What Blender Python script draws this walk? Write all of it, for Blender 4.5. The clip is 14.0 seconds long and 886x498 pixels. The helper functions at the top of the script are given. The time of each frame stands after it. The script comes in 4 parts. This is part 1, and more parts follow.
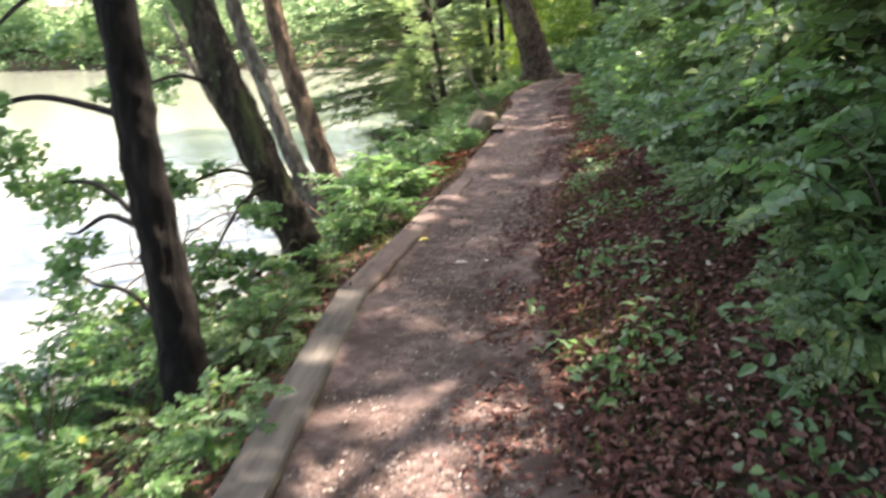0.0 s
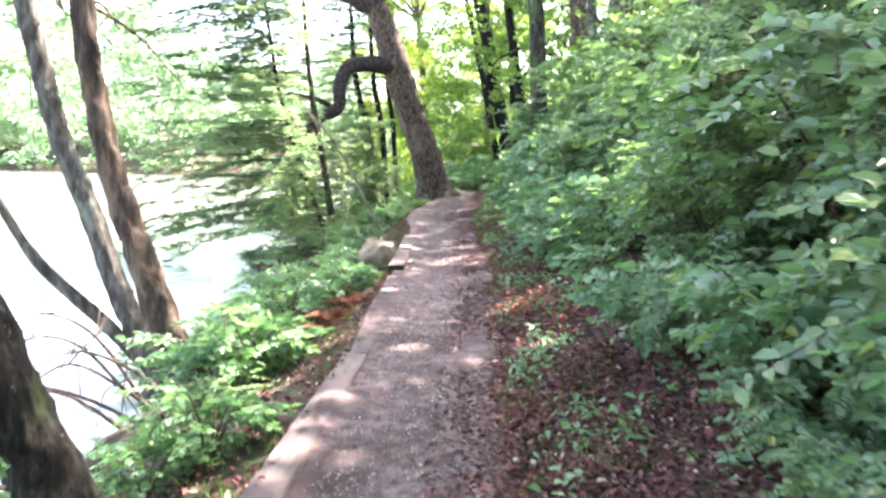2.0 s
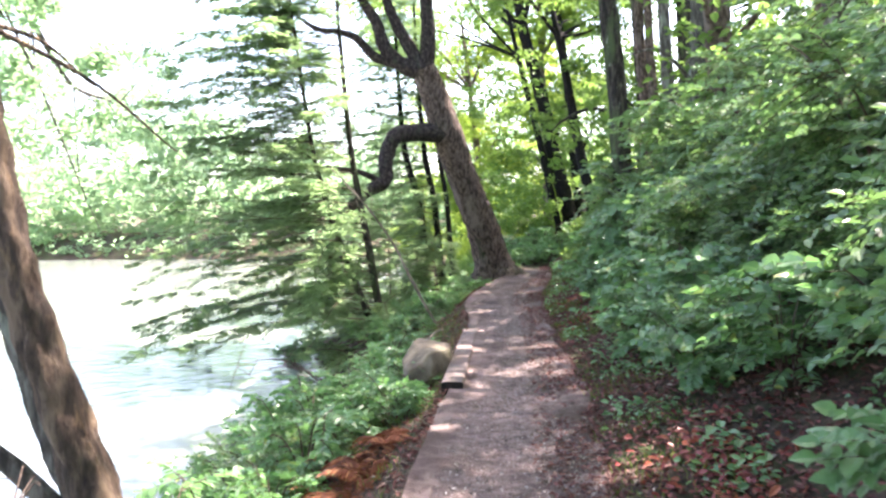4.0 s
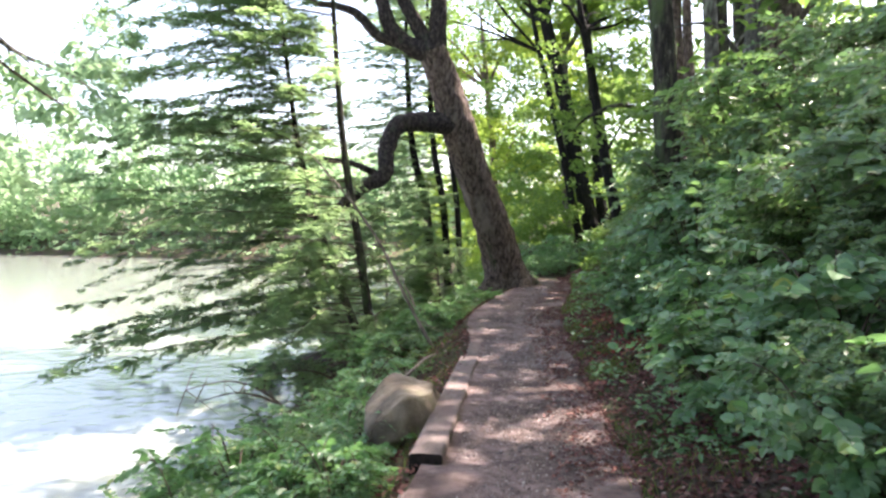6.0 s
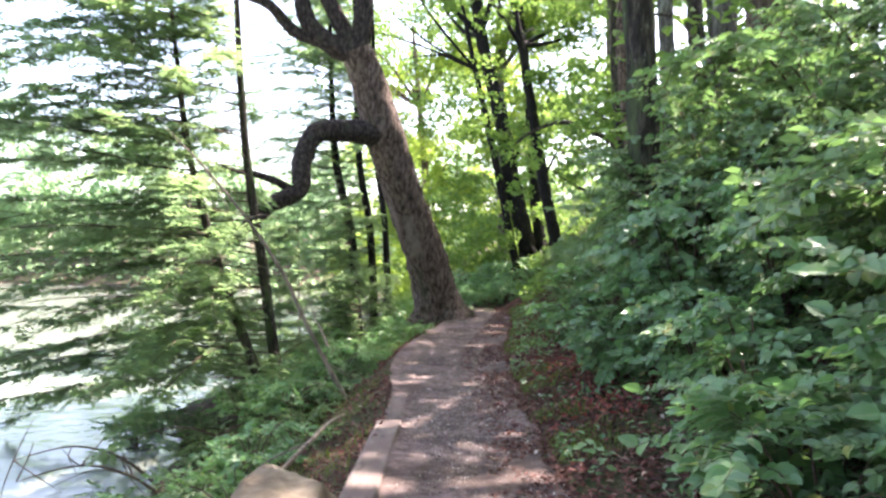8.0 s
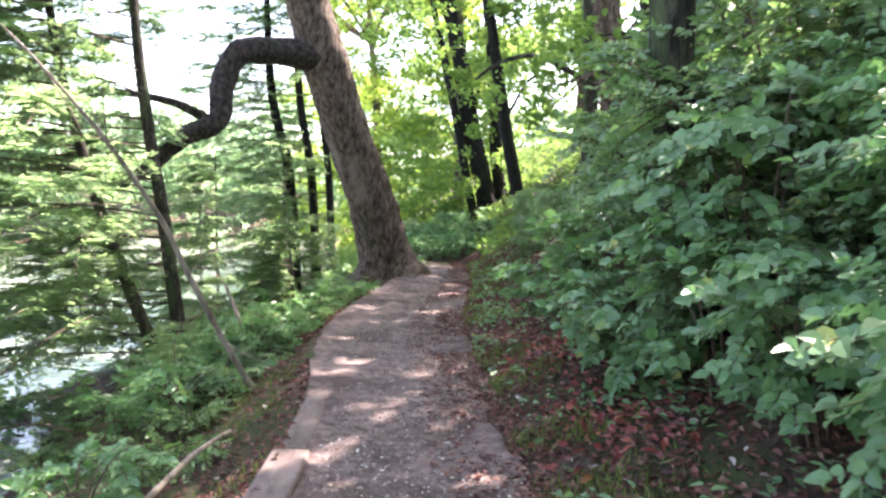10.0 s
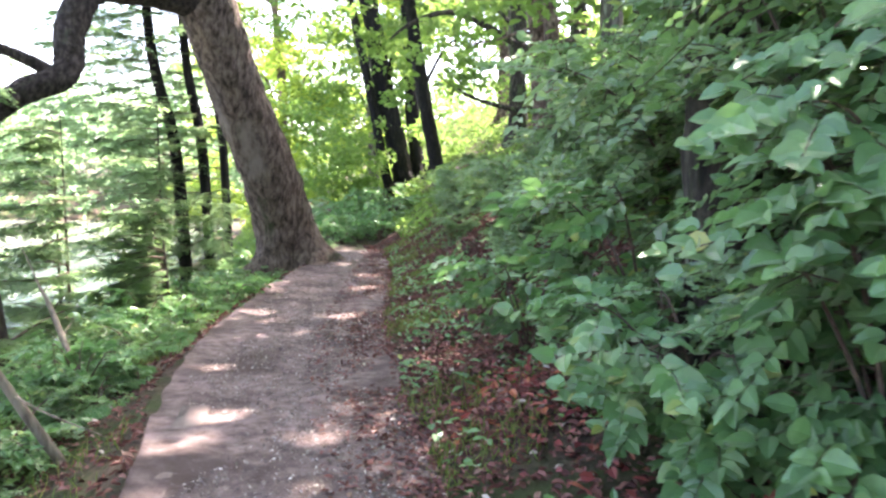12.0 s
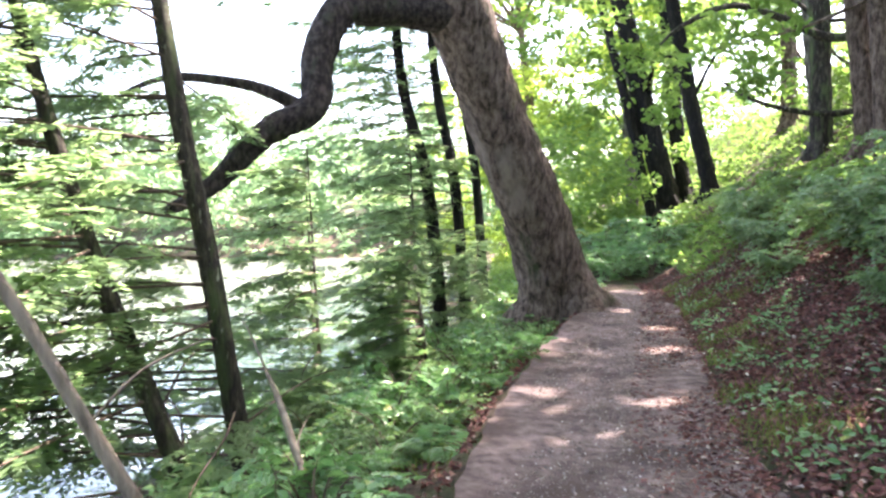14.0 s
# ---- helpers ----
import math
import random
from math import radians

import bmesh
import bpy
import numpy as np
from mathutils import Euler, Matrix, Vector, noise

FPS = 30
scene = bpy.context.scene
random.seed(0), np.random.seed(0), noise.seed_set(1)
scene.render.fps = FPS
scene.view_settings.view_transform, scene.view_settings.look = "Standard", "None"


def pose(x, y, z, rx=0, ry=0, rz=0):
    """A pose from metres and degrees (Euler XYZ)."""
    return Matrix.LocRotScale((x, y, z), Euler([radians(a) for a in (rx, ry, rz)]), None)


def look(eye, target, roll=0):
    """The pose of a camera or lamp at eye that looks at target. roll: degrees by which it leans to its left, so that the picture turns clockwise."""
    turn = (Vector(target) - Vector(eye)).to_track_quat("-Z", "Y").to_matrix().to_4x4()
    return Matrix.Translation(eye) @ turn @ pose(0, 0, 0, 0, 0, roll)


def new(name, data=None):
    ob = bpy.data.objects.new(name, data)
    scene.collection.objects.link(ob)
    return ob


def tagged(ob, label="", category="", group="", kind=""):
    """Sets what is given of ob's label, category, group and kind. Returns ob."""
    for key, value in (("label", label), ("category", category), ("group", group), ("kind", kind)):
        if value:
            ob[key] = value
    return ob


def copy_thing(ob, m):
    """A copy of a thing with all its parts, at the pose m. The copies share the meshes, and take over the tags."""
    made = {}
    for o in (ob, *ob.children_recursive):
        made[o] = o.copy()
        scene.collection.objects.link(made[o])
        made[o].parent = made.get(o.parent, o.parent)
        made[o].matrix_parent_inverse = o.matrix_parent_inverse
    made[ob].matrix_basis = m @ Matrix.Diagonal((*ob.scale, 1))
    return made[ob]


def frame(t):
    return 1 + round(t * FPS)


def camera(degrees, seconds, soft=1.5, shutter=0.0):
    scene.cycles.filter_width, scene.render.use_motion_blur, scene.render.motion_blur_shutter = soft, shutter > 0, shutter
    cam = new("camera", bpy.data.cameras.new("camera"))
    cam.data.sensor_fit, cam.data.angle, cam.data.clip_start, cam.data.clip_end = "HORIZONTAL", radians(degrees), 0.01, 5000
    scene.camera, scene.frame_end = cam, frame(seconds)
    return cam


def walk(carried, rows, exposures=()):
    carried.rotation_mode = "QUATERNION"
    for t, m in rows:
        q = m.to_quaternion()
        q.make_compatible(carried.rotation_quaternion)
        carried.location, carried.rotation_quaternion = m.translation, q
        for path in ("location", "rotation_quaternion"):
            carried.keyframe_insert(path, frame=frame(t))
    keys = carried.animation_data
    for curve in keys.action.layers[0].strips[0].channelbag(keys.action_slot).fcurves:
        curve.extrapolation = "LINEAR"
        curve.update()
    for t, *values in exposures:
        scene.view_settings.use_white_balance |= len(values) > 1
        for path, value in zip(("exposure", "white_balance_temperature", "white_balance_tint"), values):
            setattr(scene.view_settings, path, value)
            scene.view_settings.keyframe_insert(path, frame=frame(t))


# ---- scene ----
cam = camera(60.0, 14.0, soft=2.5, shutter=0.3)
PATH = [
    (0, (0.714, -0.123, 1.566), (0.587, 1.8, 1.029), -0.9),
    (0.5, (0.627, 0.489, 1.595), (0.673, 2.442, 1.166), -1.6),
    (1, (0.592, 1.153, 1.597), (0.621, 3.113, 1.202), -1.0),
    (1.5, (0.568, 1.789, 1.596), (0.652, 3.752, 1.222), 0.8),
    (2, (0.571, 2.49, 1.611), (0.736, 4.466, 1.352), 1.3),
    (2.5, (0.526, 3.186, 1.625), (0.578, 5.173, 1.404), 0.9),
    (3, (0.621, 3.9, 1.619), (0.729, 5.888, 1.428), -1.6),
    (3.5, (0.657, 4.576, 1.612), (0.652, 6.573, 1.505), -1.9),
    (3.7, (0.655, 4.844, 1.602), (0.672, 6.842, 1.528), -1.0),
    (6, (0.938, 7.775, 1.458), (0.913, 9.774, 1.411), 0.8),
    (6.5, (1.018, 8.399, 1.474), (1.144, 10.393, 1.56), 1.3),
    (7, (0.998, 8.986, 1.466), (1.136, 10.978, 1.582), 1.4),
    (7.5, (1.038, 9.507, 1.415), (1.18, 11.498, 1.529), 1.3),
    (8, (1.085, 10.09, 1.372), (1.235, 12.084, 1.402), 1.2),
    (8.5, (1.201, 10.739, 1.374), (1.519, 12.713, 1.316), 0.7),
    (10.8, (1.494, 13.357, 1.302), (1.747, 15.339, 1.203), 2.4),
    (11, (1.537, 13.599, 1.305), (1.824, 15.575, 1.204), 2.4),
    (11.5, (1.578, 14.154, 1.289), (1.878, 16.127, 1.151), 1.9),
    (12, (1.695, 14.668, 1.292), (2.184, 16.602, 1.146), 1.4),
    (12.5, (1.703, 15.218, 1.273), (1.977, 17.193, 1.112), 1.4),
    (13, (1.619, 15.754, 1.297), (1.803, 17.738, 1.13), 0.6),
    (13.5, (1.55, 16.328, 1.326), (1.428, 18.322, 1.222), 1.1),
    (14, (1.439, 16.819, 1.362), (1.307, 18.813, 1.288), -0.9),
]
EXPOSURES = [(0.0, 2.5, 7900, 19), (0.5, 2.8, 7800, 19), (1.5, 3.5, 6900, 20), (3.0, 3.32, 6600, 20), (3.7, 3.05, 6700, 20), (6.0, 2.4, 6900, 20), (7.5, 2.55, 6900, 20), (8.5, 2.9, 6900, 20),
             (11.0, 3.2, 6850, 21), (12.0, 3.45, 6850, 21), (12.5, 3.5, 6800, 22), (13.0, 3.55, 6850, 21), (14.0, 3.3, 6850, 21)]
walk(cam, [(t, look(eye, target, roll)) for t, eye, target, roll in PATH], EXPOSURES)

# ---- light ----
SUN_TO = Vector((0.38, 0.32, 0.87)).normalized()
world = bpy.data.worlds.new("sky")
scene.world = world
world.use_nodes = True
wn = world.node_tree.nodes
sky = wn.new("ShaderNodeTexSky")
sky.sky_type = "NISHITA"
sky.sun_disc = False
sky.sun_elevation = math.asin(SUN_TO.z)
sky.sun_rotation = math.atan2(SUN_TO.x, SUN_TO.y)
sky.air_density, sky.dust_density = 1.0, 3.0
wn["Background"].inputs["Strength"].default_value = 0.15
world.node_tree.links.new(sky.outputs[0], wn["Background"].inputs["Color"])
sun_data = bpy.data.lights.new("sun", "SUN")
sun_data.energy, sun_data.angle, sun_data.color = 4.0, radians(0.6), (1.0, 0.95, 0.87)
sun = new("sun", sun_data)
sun.matrix_world = look(SUN_TO * 60, (0, 0, 0))


# ---- materials ----
def ramp_node(nt, stops):
    r = nt.nodes.new("ShaderNodeValToRGB")
    e = r.color_ramp.elements
    e[0].position, e[0].color = stops[0][0], (*stops[0][1], 1)
    e[1].position, e[1].color = stops[-1][0], (*stops[-1][1], 1)
    for p, c in stops[1:-1]:
        e.new(p).color = (*c, 1)
    return r


def surface(name, stops, scale=4.0, detail=8.0, rough=0.85, bump=0.4, bump_scale=30.0, stretch=(1, 1, 1), dist=0.02, second=None, spots=None):
    """Noise-coloured surface with fine relief. second: (colour, scale, low, high) a stain layer; spots: the same as small flecks."""
    m = bpy.data.materials.new(name)
    m.use_nodes = True
    nt = m.node_tree
    b = nt.nodes["Principled BSDF"]
    b.inputs["Roughness"].default_value = rough
    b.inputs["Specular IOR Level"].default_value = 0.3
    tc = nt.nodes.new("ShaderNodeTexCoord")
    mp = nt.nodes.new("ShaderNodeMapping")
    mp.inputs["Scale"].default_value = stretch
    nt.links.new(tc.outputs["Object"], mp.inputs[0])

    def nz(s, d=8.0, r=0.6):
        n = nt.nodes.new("ShaderNodeTexNoise")
        n.inputs["Scale"].default_value, n.inputs["Detail"].default_value, n.inputs["Roughness"].default_value = s, d, r
        nt.links.new(mp.outputs[0], n.inputs["Vector"])
        return n
    base = nz(scale, detail, 0.65)
    r = ramp_node(nt, [(0.5 + (p - 0.54) * 0.55, c) for p, c in stops])
    nt.links.new(base.outputs["Fac"], r.inputs[0])
    col = r.outputs[0]
    for layer in (second, spots):
        if layer:
            c, s, lo, hi = layer
            n2 = nz(s, 5.0)
            mr = nt.nodes.new("ShaderNodeMapRange")
            mr.inputs["From Min"].default_value, mr.inputs["From Max"].default_value = lo, hi
            nt.links.new(n2.outputs["Fac"], mr.inputs["Value"])
            mx = nt.nodes.new("ShaderNodeMix")
            mx.data_type = "RGBA"
            nt.links.new(mr.outputs[0], mx.inputs["Factor"])
            nt.links.new(col, mx.inputs[6])
            mx.inputs[7].default_value = (*c, 1)
            col = mx.outputs[2]
    nt.links.new(col, b.inputs["Base Color"])
    bn = nz(bump_scale, 10.0, 0.7)
    bp = nt.nodes.new("ShaderNodeBump")
    bp.inputs["Strength"].default_value, bp.inputs["Distance"].default_value = bump, dist
    nt.links.new(bn.outputs["Fac"], bp.inputs["Height"])
    nt.links.new(bp.outputs[0], b.inputs["Normal"])
    return m


def leaf_material(name, stops, trans=0.4, glow=(0.30, 0.5, 0.06), rough=0.45, spec=0.5, wax=0.0):
    """Leaves: a colour of its own for every leaf, light passing through."""
    m = bpy.data.materials.new(name)
    m.use_nodes = True
    nt = m.node_tree
    b = nt.nodes["Principled BSDF"]
    geo = nt.nodes.new("ShaderNodeNewGeometry")
    r = ramp_node(nt, stops)
    nt.links.new(geo.outputs["Random Per Island"], r.inputs[0])
    tc = nt.nodes.new("ShaderNodeTexCoord")
    n = nt.nodes.new("ShaderNodeTexNoise")
    n.inputs["Scale"].default_value = 40.0
    nt.links.new(tc.outputs["Object"], n.inputs["Vector"])
    hv = nt.nodes.new("ShaderNodeHueSaturation")
    mr = nt.nodes.new("ShaderNodeMapRange")
    mr.inputs["To Min"].default_value, mr.inputs["To Max"].default_value = 0.7, 1.3
    nt.links.new(n.outputs["Fac"], mr.inputs["Value"])
    nt.links.new(mr.outputs[0], hv.inputs["Value"])
    nt.links.new(r.outputs[0], hv.inputs["Color"])
    nt.links.new(hv.outputs[0], b.inputs["Base Color"])
    b.inputs["Roughness"].default_value = rough
    b.inputs["Specular IOR Level"].default_value = spec
    b.inputs["Sheen Weight"].default_value, b.inputs["Sheen Roughness"].default_value = wax, 0.45
    if trans:
        t = nt.nodes.new("ShaderNodeBsdfTranslucent")
        mx = nt.nodes.new("ShaderNodeMix")
        mx.data_type = "RGBA"
        mx.inputs["Factor"].default_value = 0.6
        nt.links.new(hv.outputs[0], mx.inputs[6])
        mx.inputs[7].default_value = (*glow, 1)
        nt.links.new(mx.outputs[2], t.inputs["Color"])
        ms = nt.nodes.new("ShaderNodeMixShader")
        ms.inputs[0].default_value = trans
        nt.links.new(b.outputs[0], ms.inputs[1])
        nt.links.new(t.outputs[0], ms.inputs[2])
        nt.links.new(ms.outputs[0], nt.nodes["Material Output"].inputs["Surface"])
    return m


M_PATH = surface("packed_path_dirt", [(0.25, (0.095, 0.064, 0.060)), (0.5, (0.185, 0.132, 0.126)), (0.75, (0.28, 0.21, 0.20))], 9.0, 10, 0.95, 0.9, 60.0, dist=0.03,
                 second=((0.09, 0.062, 0.056), 1.3, 0.44, 0.62), spots=((0.40, 0.34, 0.32), 55.0, 0.66, 0.75))
M_SOIL = surface("leaf_mould_soil", [(0.3, (0.03, 0.022, 0.016)), (0.55, (0.075, 0.05, 0.037)), (0.8, (0.14, 0.095, 0.07))], 14.0, 10, 0.95, 1.0, 45.0, dist=0.05,
                 second=((0.05, 0.07, 0.02), 1.1, 0.45, 0.62))
M_TIMBER = surface("weathered_grey_timber", [(0.3, (0.06, 0.054, 0.049)), (0.55, (0.115, 0.104, 0.095)), (0.8, (0.19, 0.175, 0.16))], 5.0, 8, 0.85, 0.5, 40.0, stretch=(1, 0.12, 1), dist=0.01,
                   second=((0.10, 0.085, 0.07), 3.0, 0.55, 0.75))
M_TIMBER_DIRTY = surface("dirt_covered_timber", [(0.3, (0.085, 0.066, 0.060)), (0.55, (0.15, 0.118, 0.108)), (0.8, (0.23, 0.185, 0.17))], 7.0, 9, 0.92, 0.7, 50.0, stretch=(1, 0.3, 1), dist=0.015,
                         second=((0.155, 0.112, 0.105), 4.0, 0.42, 0.58), spots=((0.06, 0.045, 0.04), 9.0, 0.60, 0.70))
M_ENDGRAIN = surface("dark_end_grain", [(0.3, (0.008, 0.006, 0.005)), (0.7, (0.03, 0.021, 0.017))], 20.0, 6, 0.9, 0.6, 60.0)
M_ROCK = surface("tan_boulder_stone", [(0.3, (0.09, 0.070, 0.052)), (0.55, (0.17, 0.135, 0.10)), (0.8, (0.26, 0.215, 0.17))], 3.0, 10, 0.9, 0.7, 18.0, dist=0.04,
                 second=((0.10, 0.11, 0.06), 2.2, 0.55, 0.75))
UP = (1, 1, 0.28)
# near black: the trunks' backlit darkness is put into the bark colour
M_BARK_DARK = surface("near_black_silhouette_bark", [(0.3, (0.004, 0.003, 0.003)), (0.6, (0.010, 0.008, 0.008)), (0.8, (0.028, 0.022, 0.020))], 14.0, 8, 0.85, 1.0, 30.0, UP, 0.04)
M_BARK_MOSSY = surface("dark_bark_with_lichen", [(0.3, (0.014, 0.011, 0.010)), (0.58, (0.042, 0.034, 0.028)), (0.8, (0.10, 0.085, 0.068))], 19.0, 9, 0.9, 1.0, 38.0, UP, 0.05,
                       second=((0.085, 0.115, 0.05), 5.0, 0.51, 0.66), spots=((0.26, 0.28, 0.22), 22.0, 0.64, 0.70))
M_BARK_OAK = surface("brown_oak_bark", [(0.3, (0.035, 0.022, 0.017)), (0.52, (0.135, 0.092, 0.075)), (0.8, (0.27, 0.20, 0.168))], 14.0, 10, 0.9, 1.0, 24.0, (1, 1, 0.4), 0.08,
                     second=((0.30, 0.235, 0.205), 1.5, 0.57, 0.70), spots=((0.06, 0.07, 0.035), 2.4, 0.60, 0.72))
# oak bark darkened for the limbs: the crown's shade is put into the colour
M_BARK_LIMB = surface("crown_shaded_oak_bark", [(0.3, (0.018, 0.012, 0.011)), (0.55, (0.055, 0.040, 0.037)), (0.8, (0.12, 0.092, 0.085))], 14.0, 10, 0.9, 1.0, 24.0, (1, 1, 0.6), 0.08,
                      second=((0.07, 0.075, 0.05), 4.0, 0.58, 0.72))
M_BARK_PEEL = surface("peeling_brown_bark", [(0.3, (0.03, 0.02, 0.016)), (0.52, (0.10, 0.068, 0.052)), (0.75, (0.24, 0.17, 0.12))], 8.0, 10, 0.85, 1.0, 26.0, UP, 0.08,
                      second=((0.42, 0.27, 0.15), 2.6, 0.60, 0.70))
M_BARK_GREY = surface("grey_lichen_bark", [(0.3, (0.045, 0.04, 0.035)), (0.55, (0.12, 0.108, 0.092)), (0.8, (0.24, 0.23, 0.20))], 13.0, 10, 0.9, 1.0, 34.0, UP, 0.06,
                      second=((0.30, 0.32, 0.26), 4.0, 0.58, 0.68))
M_TWIG = surface("brown_twig_bark", [(0.3, (0.05, 0.035, 0.028)), (0.7, (0.14, 0.10, 0.08))], 25.0, 5, 0.9, 0.5, 60.0)
M_DEADWOOD = surface("pale_dead_wood", [(0.3, (0.09, 0.072, 0.057)), (0.7, (0.26, 0.215, 0.175))], 14.0, 6, 0.9, 0.6, 40.0, UP)
M_LEAF_SHRUB = leaf_material("shrub_leaf", [(0.0, (0.062, 0.125, 0.052)), (0.5, (0.11, 0.20, 0.082)), (0.9, (0.165, 0.265, 0.11)), (0.97, (0.23, 0.31, 0.12)), (1.0, (0.34, 0.35, 0.09))], 0.36, (0.3, 0.56, 0.15), 0.36, 0.8, 0.24)
M_LEAF_NEAR = leaf_material("broad_green_leaf", [(0.0, (0.06, 0.145, 0.06)), (0.6, (0.105, 0.23, 0.09)), (0.97, (0.15, 0.285, 0.105)), (1.0, (0.33, 0.33, 0.07))], 0.38, (0.28, 0.56, 0.16), 0.38, 0.7, 0.28)
M_LEAF_CROWN = leaf_material("crown_leaf", [(0.0, (0.04, 0.085, 0.02)), (0.6, (0.07, 0.14, 0.03)), (1.0, (0.12, 0.19, 0.04))], 0.5, (0.36, 0.58, 0.13), 0.5, 0.4)
M_LEAF_FAR = leaf_material("far_wood_leaf", [(0.0, (0.09, 0.155, 0.07)), (0.6, (0.14, 0.22, 0.10)), (1.0, (0.20, 0.28, 0.13))], 0.62, (0.54, 0.78, 0.46), 0.6, 0.3)
M_NEEDLE = leaf_material("hemlock_needle", [(0.0, (0.06, 0.115, 0.055)), (0.6, (0.10, 0.175, 0.085)), (1.0, (0.16, 0.24, 0.11))], 0.58, (0.46, 0.66, 0.28), 0.5, 0.4)
# brighter copy of the crown leaf: sunlight from behind is put into the colour
M_LEAF_SUN_TINT = leaf_material("sun_tinted_crown_leaf", [(0.0, (0.07, 0.13, 0.025)), (0.6, (0.11, 0.18, 0.035)), (1.0, (0.17, 0.22, 0.05))], 0.62, (0.58, 0.78, 0.14), 0.5, 0.35)
M_LITTER = leaf_material("fallen_dead_leaf", [(0.0, (0.045, 0.018, 0.016)), (0.35, (0.115, 0.043, 0.037)), (0.8, (0.195, 0.08, 0.066)), (0.97, (0.25, 0.145, 0.115)), (1.0, (0.48, 0.42, 0.36))], 0.0, rough=0.7, spec=0.3)
M_RUST = leaf_material("rusty_dead_fern", [(0.0, (0.09, 0.028, 0.018)), (0.6, (0.19, 0.062, 0.034)), (1.0, (0.30, 0.14, 0.06))], 0.15, (0.5, 0.2, 0.08), 0.7, 0.3)
M_GRASS = leaf_material("bank_grass", [(0.0, (0.05, 0.08, 0.02)), (0.7, (0.10, 0.15, 0.035)), (1.0, (0.20, 0.19, 0.07))], 0.35, (0.3, 0.42, 0.08), 0.6, 0.3)
M_STONE = leaf_material("path_grit", [(0.0, (0.10, 0.08, 0.075)), (0.6, (0.22, 0.18, 0.17)), (0.95, (0.36, 0.31, 0.29)), (1.0, (0.6, 0.56, 0.52))], 0.0, rough=0.9, spec=0.2)
M_YELLOW = leaf_material("yellow_fallen_leaf", [(0.0, (0.62, 0.48, 0.10)), (1.0, (0.7, 0.56, 0.16))], 0.0, rough=0.6)
M_PALE = leaf_material("pale_fallen_leaf", [(0.0, (0.55, 0.47, 0.40)), (1.0, (0.68, 0.62, 0.56))], 0.0, rough=0.6)
M_RED = leaf_material("red_leaf", [(0.0, (0.16, 0.03, 0.035)), (0.7, (0.26, 0.06, 0.055)), (1.0, (0.36, 0.12, 0.06))], 0.2, (0.5, 0.1, 0.06), 0.5)

M_WATER = bpy.data.materials.new("lake_water")
M_WATER.use_nodes = True
nt = M_WATER.node_tree
wb = nt.nodes["Principled BSDF"]
# pale base colour stands in for part of the white sky reflection
wb.inputs["Base Color"].default_value = (0.20, 0.22, 0.19, 1)
wb.inputs["Roughness"].default_value = 0.10
wb.inputs["IOR"].default_value = 1.33
wb.inputs["Specular IOR Level"].default_value = 0.9
wtc = nt.nodes.new("ShaderNodeTexCoord")
wnz = nt.nodes.new("ShaderNodeTexNoise")
wnz.inputs["Scale"].default_value, wnz.inputs["Detail"].default_value = 2.2, 4.0
wbp = nt.nodes.new("ShaderNodeBump")
wbp.inputs["Strength"].default_value, wbp.inputs["Distance"].default_value = 0.5, 0.06
nt.links.new(wtc.outputs["Object"], wnz.inputs["Vector"])
nt.links.new(wnz.outputs["Fac"], wbp.inputs["Height"])
nt.links.new(wbp.outputs[0], wb.inputs["Normal"])



# ---- mesh helpers ----
def mesh_np(name, verts, quads, material, smooth=True):
    me = bpy.data.meshes.new(name)
    verts, quads = np.asarray(verts, dtype=np.float32), np.asarray(quads, dtype=np.int32)
    k = quads.shape[1]
    me.vertices.add(len(verts))
    me.vertices.foreach_set("co", verts.ravel())
    me.loops.add(quads.size)
    me.loops.foreach_set("vertex_index", quads.ravel())
    me.polygons.add(len(quads))
    me.polygons.foreach_set("loop_start", np.arange(0, quads.size, k, dtype=np.int32))
    me.polygons.foreach_set("use_smooth", np.full(len(quads), smooth))
    me.materials.append(material)
    me.update(calc_edges=True)
    return me


def part_np(name, verts, quads, material, parent=None, label="", smooth=True, kind=""):
    ob = new(name, mesh_np(name, verts, quads, material, smooth))
    if parent:
        ob.parent = parent
    return tagged(ob, label=label, kind=kind)


def part(name, bm, material, parent=None, label=""):
    me = bpy.data.meshes.new(name)
    bm.to_mesh(me)
    bm.free()
    me.materials.append(material)
    ob = new(name, me)
    if parent:
        ob.parent = parent
    return tagged(ob, label=label)


def unit(v):
    return v / np.maximum(np.linalg.norm(v, axis=-1, keepdims=True), 1e-9)


def leaves(c, axis, normal, length, width, droop=0.12, fold=0.18):
    """Ovate folded leaves: six corners and two faces each."""
    n = len(c)
    length, width = np.broadcast_to(length, n)[:, None], np.broadcast_to(width, n)[:, None]
    a = unit(axis)
    s = unit(np.cross(normal, a))
    u = np.cross(a, s)
    base, tip = c - a * length * 0.5, c + a * length * 0.5 - u * length * droop
    lift = u * width * fold
    r1, r2 = c - a * length * 0.22 + s * width * 0.46 + lift, c + a * length * 0.16 + s * width * 0.42 + lift * 0.8
    l1, l2 = c - a * length * 0.22 - s * width * 0.46 + lift, c + a * length * 0.16 - s * width * 0.42 + lift * 0.8
    v = np.stack([base, r1, r2, tip, l2, l1], 1).reshape(-1, 3)
    i = np.arange(n)[:, None] * 6
    q = np.concatenate([i + np.array([[0, 1, 2, 3]]), i + np.array([[0, 3, 4, 5]])], 0)
    return v, q


